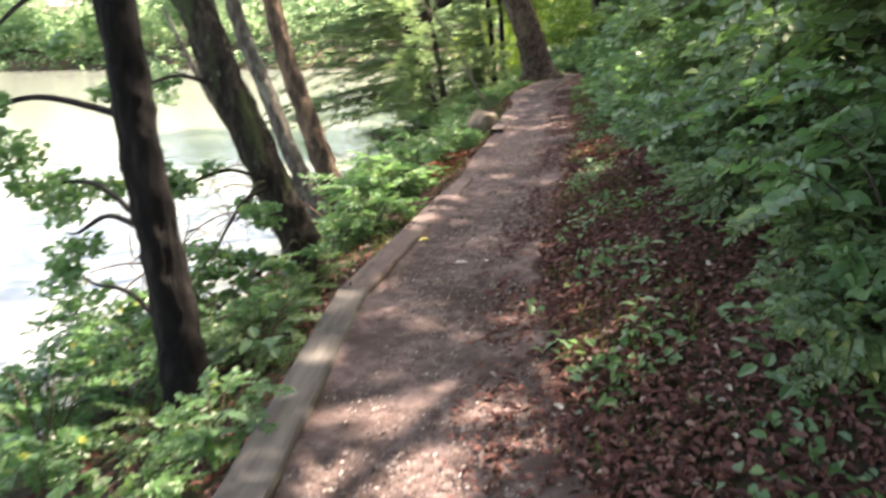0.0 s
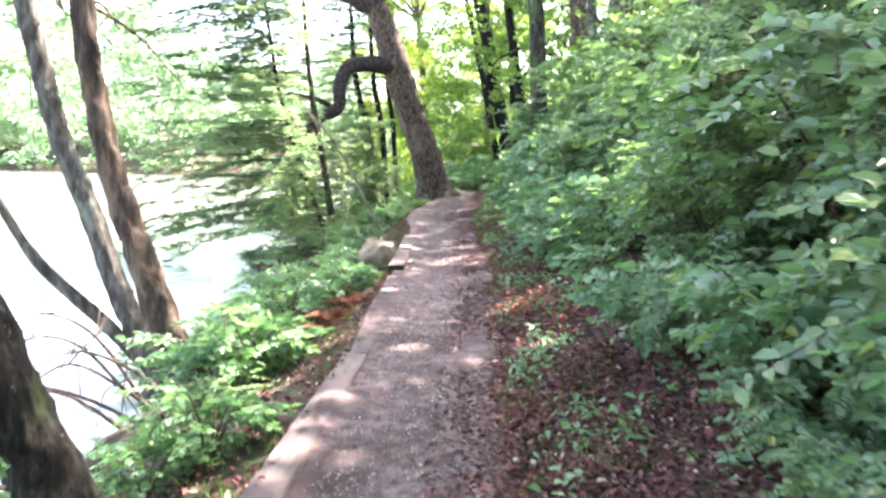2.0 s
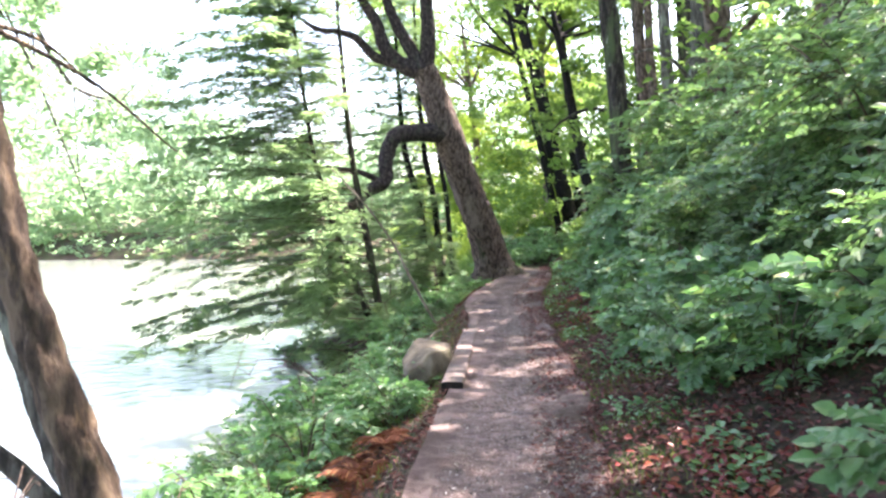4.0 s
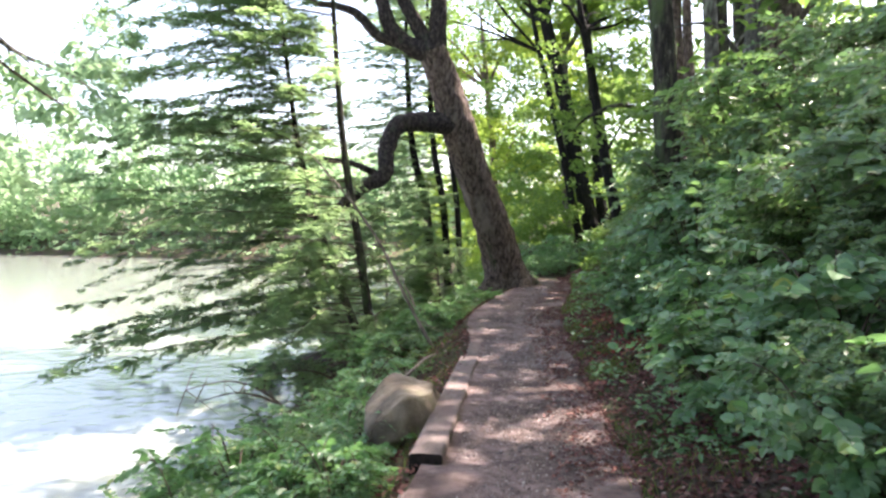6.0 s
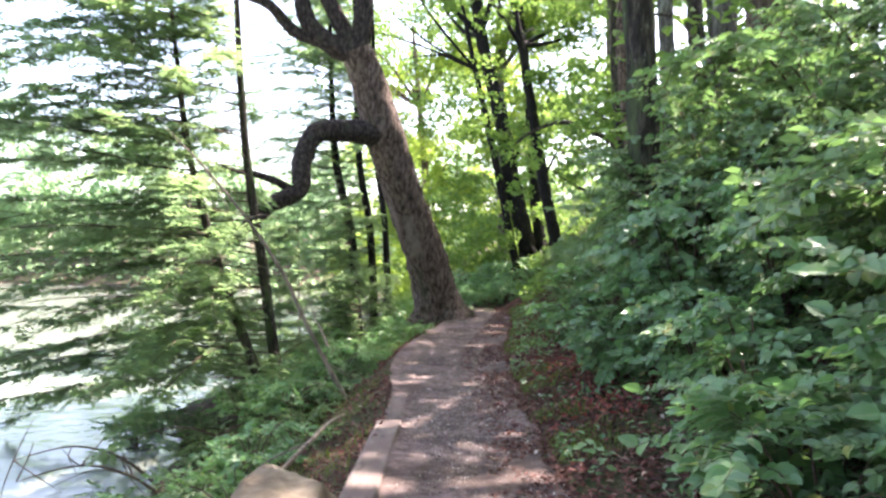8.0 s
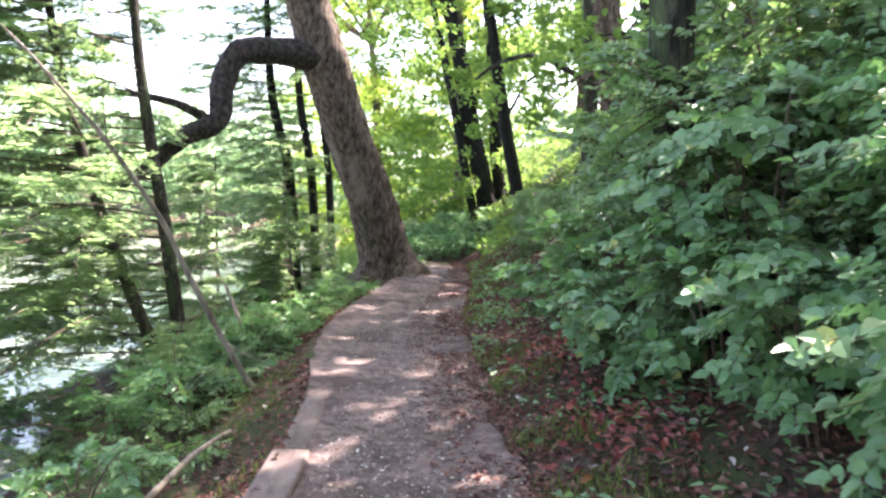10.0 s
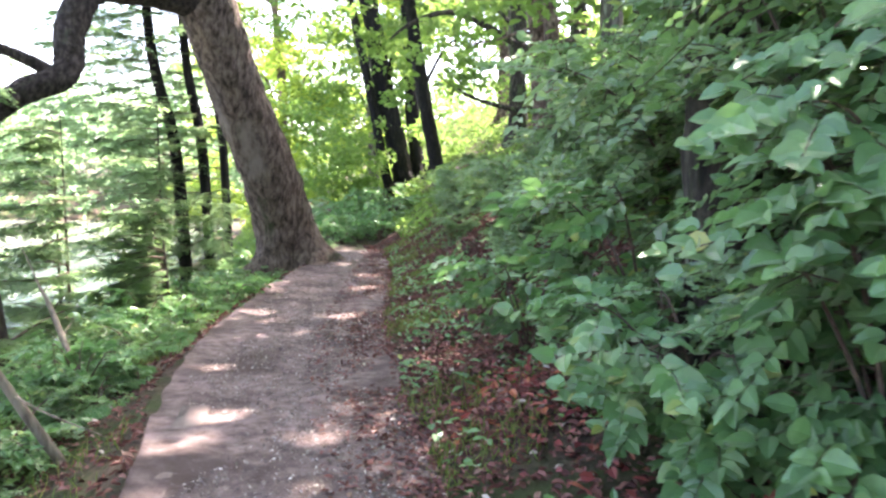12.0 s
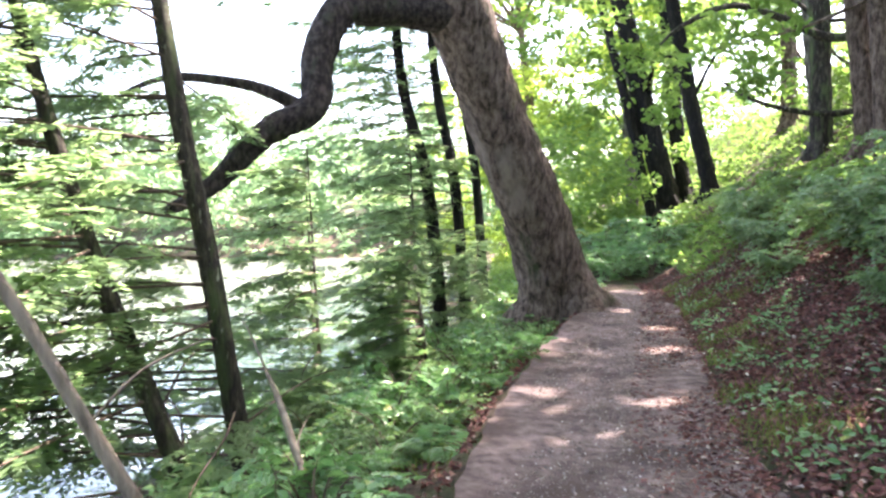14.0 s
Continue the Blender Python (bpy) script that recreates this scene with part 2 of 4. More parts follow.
def broad_leaves(c, axis, normal, length, width, droop=0.16, fold=0.16):
    """Rounder ovate leaves for plants close by: nine corners and four faces each."""
    n = len(c)
    length, width = np.broadcast_to(length, n)[:, None], np.broadcast_to(width, n)[:, None]
    a = unit(axis)
    s = unit(np.cross(normal, a))
    u = np.cross(a, s)

    def at(f, w):
        return c + a * length * (f - 0.5) + s * width * w + u * (width * fold * abs(w) * 2 - length * droop * f * f)
    v = np.stack([at(0, 0), at(1.0, 0), at(0.52, 0), at(0.16, 0.36), at(0.42, 0.5), at(0.76, 0.31), at(0.16, -0.36), at(0.42, -0.5), at(0.76, -0.31)], 1).reshape(-1, 3)
    i = np.arange(n)[:, None] * 9
    return v, np.concatenate([i + np.array([k]) for k in ((0, 3, 4, 2), (2, 4, 5, 1), (0, 2, 7, 6), (2, 1, 8, 7))], 0)


def blades(c, axis, normal, length, width):
    """Slim diamonds: needles, grass and grit."""
    n = len(c)
    length, width = np.broadcast_to(length, n)[:, None], np.broadcast_to(width, n)[:, None]
    a = unit(axis)
    s = unit(np.cross(normal, a))
    v = np.stack([c - a * length * 0.5, c + s * width * 0.5, c + a * length * 0.5, c - s * width * 0.5], 1).reshape(-1, 3)
    return v, np.arange(n)[:, None] * 4 + np.array([[0, 1, 2, 3]])


def joined(pieces):
    vs, qs, k = [], [], 0
    for v, q in pieces:
        vs.append(v)
        qs.append(q + k)
        k += len(v)
    return np.concatenate(vs), np.concatenate(qs)


def tube(points, radii, sides=10, rough=0.0, seed=0, fine=0.0, ridge=0.0, rings=6):
    """A round limb along points, with lumps; the spine is smoothed."""
    p = np.array(points, dtype=float)
    r = np.array(radii, dtype=float)
    t = np.linspace(0, len(p) - 1, max(2, int((len(p) - 1) * rings) + 1))
    i = np.clip(t.astype(int), 0, len(p) - 2)
    f = (t - i)[:, None]
    pa, pb, pc, pd = p[np.maximum(i - 1, 0)], p[i], p[i + 1], p[np.minimum(i + 2, len(p) - 1)]
    q = 0.5 * (2 * pb + (pc - pa) * f + (2 * pa - 5 * pb + 4 * pc - pd) * f ** 2 + (3 * pb - pa - 3 * pc + pd) * f ** 3)
    rr = np.interp(t, np.arange(len(r)), r)
    tan = unit(np.gradient(q, axis=0))
    ref = np.where(np.abs(tan[:, 2:3]) > 0.9, np.array([[1.0, 0, 0]]), np.array([[0, 0, 1.0]]))
    ref = np.broadcast_to(ref[0], tan.shape)
    s = unit(np.cross(tan, ref))
    b = np.cross(tan, s)
    g = np.random.default_rng(seed + 11)
    ang = np.linspace(0, 2 * np.pi, sides, endpoint=False)
    ph = g.uniform(0, 6.28, 6)
    k = np.arange(len(t))[:, None]
    lump = 1 + rough * (0.5 * np.sin(3 * ang + ph[0] + 0.25 * k) + 0.35 * np.sin(5 * ang + ph[1] - 0.18 * k) + 0.5 * np.sin(0.9 * k + 2 * ang + ph[2])) + fine * g.normal(size=(len(t), sides))
    if ridge:
        kk = k * 6.0 / rings
        lump = lump + ridge * 2 * (np.abs(np.sin(6 * ang + 1.1 * np.sin(kk * 0.9 + ph[3]) + 0.7 * np.sin(kk * 2.3 + 2 * ang + ph[4]))) - 0.6) + ridge * 0.8 * np.sin(kk * 5.1 + 4 * ang + ph[5])
    v = q[:, None, :] + (s[:, None, :] * np.cos(ang)[None, :, None] + b[:, None, :] * np.sin(ang)[None, :, None]) * (rr[:, None] * lump)[..., None]
    m = len(t)
    a = np.arange(m - 1)[:, None] * sides
    j = np.arange(sides)[None, :]
    quads = np.stack([a + j, a + (j + 1) % sides, a + sides + (j + 1) % sides, a + sides + j], -1).reshape(-1, 4)
    return v.reshape(-1, 3), quads


# ---- the lie of the land ----
LEFT_Y = [-60, 0, 2.2, 4.4, 6.2, 8.2, 10, 13, 15.8, 17.3, 18.5, 20, 22.7, 25.4, 27.5, 29.3, 31, 34, 40, 60, 90, 300]
LEFT_X = [-6, -0.25, -0.25, -0.2, 0.05, 0.32, 0.45, 0.80, 1.03, 1.16, 1.17, 1.10, 1.47, 2.0, 2.5, 3.0, 3.3, 3.6, 3.8, 4.2, 5, 20]
RIGHT_Y = [-60, 0, 2.2, 4.7, 6.2, 9, 12.9, 15, 18, 20, 22, 25, 28, 31, 34, 40, 60, 90, 300]
RIGHT_X = [-4.4, 1.0, 1.0, 1.05, 1.25, 1.6, 2.1, 2.25, 2.53, 2.68, 2.98, 3.58, 4.08, 4.5, 4.75, 5.0, 5.5, 6.4, 22]
WATER = -1.32


def left_edge(y):
    return np.interp(y, LEFT_Y, LEFT_X)


def right_edge(y):
    return np.interp(y, RIGHT_Y, RIGHT_X)


def wob(x, y, k):
    return np.sin(x * k + 1.3) * np.cos(y * k * 0.83 - 0.4) + 0.5 * np.sin(x * k * 2.3 - y * k * 1.9)


def land(x, y):
    """The ground's height."""
    x, y = np.asarray(x, dtype=float), np.asarray(y, dtype=float)
    dl, dr = left_edge(y) - x, x - right_edge(y)
    z = np.zeros(np.broadcast(x, y).shape)
    lo = np.clip(dl, 0, None)
    left = -0.14 * np.clip(lo / 0.14, 0, 1) - (0.50 - 0.10 * np.clip((y - 18) / 5, 0, 1)) * np.clip(lo - 0.15, 0, 2.6) - 0.12 * np.clip(lo - 2.75, 0, 8)
    far = np.clip(np.maximum(y - 76 - 2.5 * np.sin(x * 0.11), -x - 78 - 2 * np.sin(y * 0.13)), 0, None)
    left = np.where(far > 0, np.minimum(WATER - 0.05 + 0.35 * far, 0.6 + 0.05 * far), np.maximum(left, -2.4))
    hi = np.clip(dr, 0, None)
    w = np.clip((y - 25) / 6, 0, 1)
    s1, s2 = 0.26 + 0.30 * w, 0.62 + 0.15 * w
    right = s1 * np.clip(hi, 0, 0.8) + s2 * np.clip(hi - 0.8, 0, 6) + 0.30 * np.clip(hi - 6.8, 0, 40) + 0.02 * np.clip(hi - 47, 0, 400)
    z = np.where(dl > 0, left, np.where(dr > 0, right, 0))
    side = np.clip(np.maximum(dl, dr) / 0.5, 0, 1)
    z = z + side * (0.03 * wob(x, y, 3.1) + 0.04 * wob(x, y, 1.1)) - 0.03 * (side <= 0) - 0.0
    return z


def grid_mesh(name, xs, ys, height, material):
    gx, gy = np.meshgrid(xs, ys)
    v = np.stack([gx, gy, height(gx, gy)], -1).reshape(-1, 3)
    nx, ny = len(xs), len(ys)
    i = (np.arange(ny - 1)[:, None] * nx + np.arange(nx - 1)[None, :]).reshape(-1, 1)
    return part_np(name, v, i + np.array([[0, 1, nx + 1, nx]]), material)


xs = np.concatenate([np.linspace(-600, -100, 14), np.linspace(-92, -6, 44), np.arange(-5, 9, 0.12), np.linspace(9.5, 40, 40), np.linspace(60, 600, 12)])
ys = np.concatenate([np.linspace(-300, -30, 10), np.linspace(-25, -2, 30), np.arange(-1.8, 40, 0.15), np.linspace(41, 110, 60), np.linspace(125, 700, 14)])
tagged(grid_mesh("ground", xs, ys, land, M_SOIL), "dark leaf-mould woodland slope falling to the lake", "ground", kind="structure")
water = part_np("water", [(-600, -300, WATER), (12, -300, WATER), (12, 700, WATER), (-600, 700, WATER)], [(0, 1, 2, 3)], M_WATER)
tagged(water, "bright rippled lake water mirroring the sky and trees", "lake", kind="structure")

# footpath: packed dirt, slightly hollow and uneven
py = np.arange(-8, 33.5, 0.07)
pu = np.linspace(0, 1, 34)
gu, gy = np.meshgrid(pu, py)
la, ra = left_edge(gy) + 0.02 + np.where(gy > 19.2, np.abs(0.03 * wob(gy, gy, 1.9) + 0.03 * wob(gy, gy, 5.7)), 0.0), right_edge(gy) + 0.10 * wob(gy, gy, 1.7) + 0.05 * wob(gy, gy, 5.3) + 0.03
gx = la + (ra - la) * gu
gz = 0.006 * wob(gx, gy, 9.0) + 0.012 * wob(gx, gy, 2.3) - 0.02 * np.sin(np.pi * gu) + 0.015
gz = np.where(gu > 0.97, gz - 0.05, gz)
gz = np.where(gy > 30.5, gz - 0.03 * np.clip(gy - 30.5, 0, None), gz)
i = (np.arange(len(py) - 1)[:, None] * len(pu) + np.arange(len(pu) - 1)[None, :]).reshape(-1, 1)
footpath = part_np("path", np.stack([gx, gy, gz], -1).reshape(-1, 3), i + np.array([[0, 1, len(pu) + 1, len(pu)]]), M_PATH)
tagged(footpath, "narrow packed dirt footpath, grey-brown with grit", "path", kind="structure")


# ---- timbers along the path ----
def timber(a, b, width, height, top, name="edging_timber", label="", seed=0, drop=0.0, mat=None):
    """A sawn timber from a to b (plan), with worn edges and a slightly wavy top."""
    a, b = Vector((*a, 0)), Vector((*b, 0))
    n = 24
    g = np.random.default_rng(seed)
    length = (b - a).length
    bm = bmesh.new()
    rings = []
    c = 0.014
    prof = [(-width / 2, -height), (-width / 2, -c), (-width / 2 + c, 0), (-width / 6, 0.003), (width / 6, 0.002), (width / 2 - c, 0), (width / 2, -c), (width / 2, -height)]
    for k in range(n + 1):
        y = length * k / n
        dx, dz = g.normal(0, 0.003), g.normal(0, 0.002)
        rings.append([bm.verts.new((px + dx * (1 if px > 0 else 0.6), y, pz + dz + g.normal(0, 0.0012))) for px, pz in prof])
    for r0, r1 in zip(rings, rings[1:]):
        for j in range(len(prof) - 1):
            bm.faces.new((r0[j], r0[j + 1], r1[j + 1], r1[j]))
    bm.faces.new(rings[-1])
    bm.faces.new(list(reversed(rings[0])))
    bmesh.ops.recalc_face_normals(bm, faces=bm.faces)
    root = new(name)
    ang = math.atan2(b.y - a.y, b.x - a.x) - math.pi / 2
    root.matrix_world = Matrix.Translation((a.x, a.y, top)) @ Matrix.Rotation(ang, 4, "Z") @ Matrix.Rotation(-math.atan2(drop, length), 4, "X")
    tagged(root, label or "weathered grey edging timber beside the path", "timber", "path edging timbers")
    part("beam", bm, mat or M_TIMBER, root)
    eb = bmesh.new()
    q = [eb.verts.new((px * 0.99, -0.004, pz - 0.002)) for px, pz in prof]
    eb.faces.new(q)
    q2 = [eb.verts.new((px * 0.99, 0.004, pz - 0.002)) for px, pz in prof]
    eb.faces.new(list(reversed(q2)))
    for j in range(len(prof)):
        eb.faces.new((q[j], q2[j], q2[(j + 1) % len(prof)], q[(j + 1) % len(prof)]))
    bmesh.ops.recalc_face_normals(eb, faces=eb.faces)
    part("end_grain", eb, M_ENDGRAIN, root, "dark sawn end")
    return root


timber((-0.16, 0.2), (-0.16, 4.42), 0.20, 0.2, 0.035, seed=1)
timber((-0.16, 4.425), (0.40, 8.35), 0.20, 0.2, 0.034, seed=2, drop=0.018, mat=M_TIMBER_DIRTY)
timber((0.42, 8.40), (0.74, 12.0), 0.16, 0.2, 0.006, label="weathered edging timber half buried in path dirt", seed=3, mat=M_TIMBER_DIRTY)
timber((0.79, 12.5), (1.15, 16.6), 0.21, 0.17, 0.075, label="raised grey edging timber with a dark sawn end", seed=4, drop=0.055, mat=M_TIMBER_DIRTY)
timber((1.16, 16.65), (1.40, 19.3), 0.17, 0.2, 0.012, label="edging timber worn flush and covered in path dirt", seed=5, mat=M_TIMBER_DIRTY)


# ---- boulder ----
def boulder():
    bm = bmesh.new()
    bmesh.ops.create_icosphere(bm, subdivisions=4, radius=1.0)
    for v in bm.verts:
        p = v.co.copy()
        k = 1 + 0.16 * noise.noise(p * 1.4 + Vector((3, 1, 7))) + 0.05 * noise.noise(p * 5)
        p = Vector((p.x * 0.31, p.y * 0.80, p.z * 0.30)) * k
        p.z = min(p.z, 0.18 + 0.03 * noise.noise(p * 6))
        for nx_, ny_, nz_, d_ in ((1, 0.1, 0.35, 0.25), (-1, 0.2, 0.1, 0.27), (0.2, -1, 0.3, 0.58), (0.4, 0.5, 1, 0.27), (-0.6, -0.3, 0.8, 0.26), (0.8, -0.8, 0.2, 0.46)):
            k_ = math.sqrt(nx_ ** 2 + ny_ ** 2 + nz_ ** 2)
            o_ = (p.x * nx_ + p.y * ny_ + p.z * nz_) / k_ - d_ - 0.012 * noise.noise(p * 8)
            if o_ > 0:
                p -= Vector((nx_, ny_, nz_)) / k_ * o_
        p.y = max(p.y, -0.66 + 0.05 * noise.noise(p * 4))
        v.co = p
    for f in bm.faces:
        f.smooth = True
    ob = part("boulder", bm, M_ROCK)
    ob.matrix_world = pose(0.58, 14.1, 0.01, 0, 4, -6)
    return tagged(ob, "brown tan flat-faced boulder beside the edging timber", "rock")


boulder()

# ---- dapples: where sun reaches the path through gaps in the crowns ----
GAPS = [(0.38, 2.62, 0.26), (0.66, 2.85, 0.17), (0.22, 2.30, 0.20), (0.55, 2.25, 0.15), (-0.15, 3.3, 0.12), (-0.18, 2.5, 0.09), (-0.5, 2.6, 0.12), (-0.75, 2.15, 0.12), (1.12, 3.25, 0.07), (0.3, 7.3, 0.13), (0.8, 8.6, 0.14), (1.3, 9.6, 0.1),
        (0.75, 11.1, 0.16), (1.0, 11.4, 0.10), (1.05, 14.7, 0.20), (1.42, 13.28, 0.17), (1.78, 13.82, 0.15), (1.49, 12.29, 0.17), (1.25, 13.9, 0.12), (2.33, 18.23, 0.20), (1.54, 19.1, 0.17),
        (1.45, 20.3, 0.14), (2.25, 21.6, 0.19), (2.69, 22.43, 0.22), (3.2, 24.8, 0.2), (3.5, 26.3, 0.25), (3.3, 28.2, 0.2), (1.7, 17.3, 0.12), (1.3, 16.1, 0.16), (-3.2, 18.0, 1.5), (-2.6, 20.6, 1.3), (-0.7, 10.4, 0.7), (-0.3, 8.9, 0.4), (-1.0, 27.5, 1.0), (2.65, 15.0, 0.4), (2.9, 15.9, 0.4), (3.2, 16.8, 0.35), (2.3, 12.6, 0.25), (2.05, 10.0, 0.35), (1.9, 8.4, 0.3), (2.35, 11.4, 0.3), (2.9, 13.4, 0.3), (3.2, 20.0, 0.4)]


def lit(c):
    """False for the leaves that stand in a gap."""
    d = np.array(SUN_TO)
    keep = np.ones(len(c), dtype=bool)
    for gx_, gy_, r_ in GAPS:
        w = c - np.array([gx_, gy_, 0.0])
        t_ = w @ d
        off = np.linalg.norm(w - t_[:, None] * d, axis=1)
        keep &= ~((off < r_) & (t_ > 0.5))
    return keep


def crown_cloud(centres, radii, count, size, seed, flat=0.7):
    """Leaf clumps round the limb ends: uneven outline with gaps."""
    g = np.random.default_rng(seed)
    centres, radii = np.array(centres, dtype=float), np.array(radii, dtype=float)
    sub_c, sub_r = [], []
    for c, r in zip(centres, radii):
        k = max(4, int(9 * r))
        d = unit(g.normal(size=(k, 3))) * (g.random((k, 1)) ** 0.4)
        sub_c.append(c + d * r * np.array([1, 1, flat]))
        sub_r.append(np.full(k, 0.38 * r) * g.uniform(0.6, 1.2, k))
    sub_c, sub_r = np.concatenate(sub_c), np.concatenate(sub_r)
    w = sub_r ** 2
    pick = g.choice(len(sub_c), count, p=w / w.sum())
    c = sub_c[pick] + unit(g.normal(size=(count, 3))) * (g.random((count, 1)) ** 0.45) * sub_r[pick][:, None] * np.array([1, 1, 0.55])
    c = c[lit(c)]
    n = len(c)
    axis = g.normal(size=(n, 3)) * np.array([1, 1, 0.35]) + np.array([0, 0, -0.25])
    nrm = g.normal(size=(n, 3)) * 0.55 + np.array([0, 0, 1.0])
    L = size * g.uniform(0.7, 1.3, n)
    return leaves(c, axis, nrm, L, L * 0.62)


def broad_tree(spine, radii, bark, limbs, crown, count, size, label, seed, sides=12, rough=0.10, name="tree", leafmat=None, flare=0.0, low=(), low_count=0, low_size=0.07, low_mat=None, ridge=0.035, limb_bark=None):
    """spine: the trunk's points; limbs: (points, radii); crown: (centre, radius)."""
    root = new(name)
    b = Vector(spine[0])
    root.location = b
    off = np.array(b)
    sp = np.array(spine, dtype=float) - off
    rad = list(radii)
    tagged(root, label, "tree")
    v, q = tube(sp, rad, max(sides, 40), rough, seed, 0.016, ridge, 16)
    if flare:
        h = np.clip(1 - v[:, 2] / flare, 0, 1)
        a = np.arctan2(v[:, 1] - sp[0, 1], v[:, 0] - sp[0, 0])
        k = 1 + h ** 2 * (0.55 + 0.45 * np.cos(5 * a + seed))
        v[:, 0] = sp[0, 0] + (v[:, 0] - sp[0, 0]) * k
        v[:, 1] = sp[0, 1] + (v[:, 1] - sp[0, 1]) * k
    part_np("trunk", v, q, bark, root)
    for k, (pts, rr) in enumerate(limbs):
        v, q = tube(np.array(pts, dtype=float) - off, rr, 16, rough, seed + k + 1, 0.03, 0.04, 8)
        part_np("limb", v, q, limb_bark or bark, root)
    if crown:
        v, q = crown_cloud([c for c, r in crown], [r for c, r in crown], count, size, seed)
        part_np("crown", v - off, q, leafmat or M_LEAF_CROWN, root, "loose green leaf crown with gaps", smooth=False, kind="stuff")
    if low:
        for k, (c, r) in enumerate(low):
            wood = list(spine) + [p_ for pts, rr in limbs for p_ in pts]
            i = int(np.argmin(np.linalg.norm(np.array(wood) - np.array(c), axis=1)))
            a_, b_ = np.array(wood[i]) - off, np.array(c) - off
            v, q = tube([a_, (a_ + b_) / 2 + np.array([0, 0, 0.12]), b_, b_ + (b_ - a_) * 0.2], [0.022, 0.016, 0.01, 0.004], 6, 0, seed + k)
            part_np("bough", v, q, bark, root)
        v, q = crown_cloud([c for c, r in low], [r for c, r in low], low_count, low_size, seed + 5, 0.5)
        part_np("low_foliage", v - off, q, low_mat or M_LEAF_NEAR, root, "hanging sprays of green leaves", smooth=False, kind="stuff")
    return root


def limb_fan(top, heads, r0, g):
    out = []
    for h in heads:
        t_, h_ = np.array(top, dtype=float), np.array(h, dtype=float)
        mid = (t_ + h_) / 2 + g.normal(0, 0.25, 3)
        out.append(([tuple(t_), tuple(mid), tuple(h_)], [r0, r0 * 0.6, r0 * 0.15]))
    return out


G = np.random.default_rng(21)
# leaning oak by the path, with a bent limb reaching out over the water
oak_heads = [(-1.4, 26.8, 9.5), (-2.8, 26.5, 8.6), (-0.6, 26.6, 10.5), (0.6, 26.6, 11.5), (2.2, 27.5, 11.0), (-3.8, 27.8, 10.4), (1.0, 24.5, 10.8)]
broad_tree([(2.60, 28.9, -0.25), (2.36, 28.75, 0.5), (1.95, 28.3, 1.7), (1.45, 27.8, 2.95), (1.0, 27.3, 4.2), (0.62, 27.0, 5.3), (0.36, 26.8, 5.95)],
           [0.62, 0.55, 0.47, 0.43, 0.44, 0.38, 0.34], M_BARK_OAK,
           [([(0.36, 26.8, 5.8), (-0.31, 26.8, 6.08), (-0.7, 26.8, 6.5), (-0.92, 26.8, 7.2), (-1.35, 26.8, 8.0), (-1.5, 26.7, 9.4)], [0.27, 0.22, 0.19, 0.16, 0.13, 0.05]),
            ([(-0.25, 26.8, 6.05), (-0.95, 26.8, 6.24), (-1.47, 26.7, 6.74), (-1.98, 26.6, 6.91), (-2.6, 26.5, 7.0), (-3.4, 26.4, 7.6)], [0.16, 0.13, 0.11, 0.09, 0.07, 0.03]),
            ([(0.34, 26.8, 5.84), (-0.07, 26.8, 6.61), (-0.41, 26.8, 7.25), (-0.65, 26.8, 8.1), (-0.6, 26.7, 10.3)], [0.21, 0.18, 0.15, 0.12, 0.04]),
            ([(0.40, 26.8, 5.7), (0.52, 26.8, 6.9), (0.47, 26.8, 8.1), (0.6, 26.7, 11.2)], [0.26, 0.2, 0.17, 0.05]),
            ([(0.95, 27.2, 4.15), (0.05, 26.8, 4.13), (-0.45, 26.4, 3.98), (-0.68, 26.2, 3.35), (-0.72, 26.0, 2.75), (-1.25, 25.8, 2.42), (-1.85, 25.6, 1.8), (-2.3, 25.3, 1.5)], [0.30, 0.24, 0.22, 0.2, 0.19, 0.16, 0.11, 0.05]),
            ([(-0.75, 26.0, 2.7), (-1.4, 25.9, 3.0), (-2.3, 25.7, 3.1), (-2.9, 25.6, 2.9)], [0.10, 0.07, 0.05, 0.02])],
           [(h, 1.7) for h in oak_heads] + [((3.0, 26.0, 9.6), 1.5), ((1.6, 28.5, 9.2), 1.3), ((0.0, 26.6, 8.6), 1.2), ((-1.6, 27.4, 8.2), 1.2)], 15000, 0.15,
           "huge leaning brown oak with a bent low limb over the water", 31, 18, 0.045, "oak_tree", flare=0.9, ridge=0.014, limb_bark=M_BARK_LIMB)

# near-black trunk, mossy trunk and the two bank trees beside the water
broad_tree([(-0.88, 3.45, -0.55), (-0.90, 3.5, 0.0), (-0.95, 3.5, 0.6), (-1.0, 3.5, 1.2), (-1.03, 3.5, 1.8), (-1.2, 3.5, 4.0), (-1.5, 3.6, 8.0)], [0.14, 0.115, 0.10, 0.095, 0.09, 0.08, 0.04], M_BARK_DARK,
           limb_fan((-1.4, 3.6, 6.5), [(-2.5, 2.5, 9), (-0.5, 3, 9.5), (-2, 5, 9)], 0.05, G), [((-2.2, 2.6, 9), 1.6), ((-0.6, 3.2, 9.6), 1.6), ((-1.8, 5, 9.2), 1.5)], 3500, 0.15,
           "slim near-black tree trunk on the lake bank", 41, name="bank_tree", flare=0.3,
           low=[((-1.9, 4.3, 0.75), 0.5), ((-2.2, 3.9, 1.15), 0.6), ((-2.0, 4.6, 0.35), 0.45), ((-2.6, 4.9, 1.6), 0.6), ((-1.6, 4.0, 0.2), 0.35)], low_count=2200)
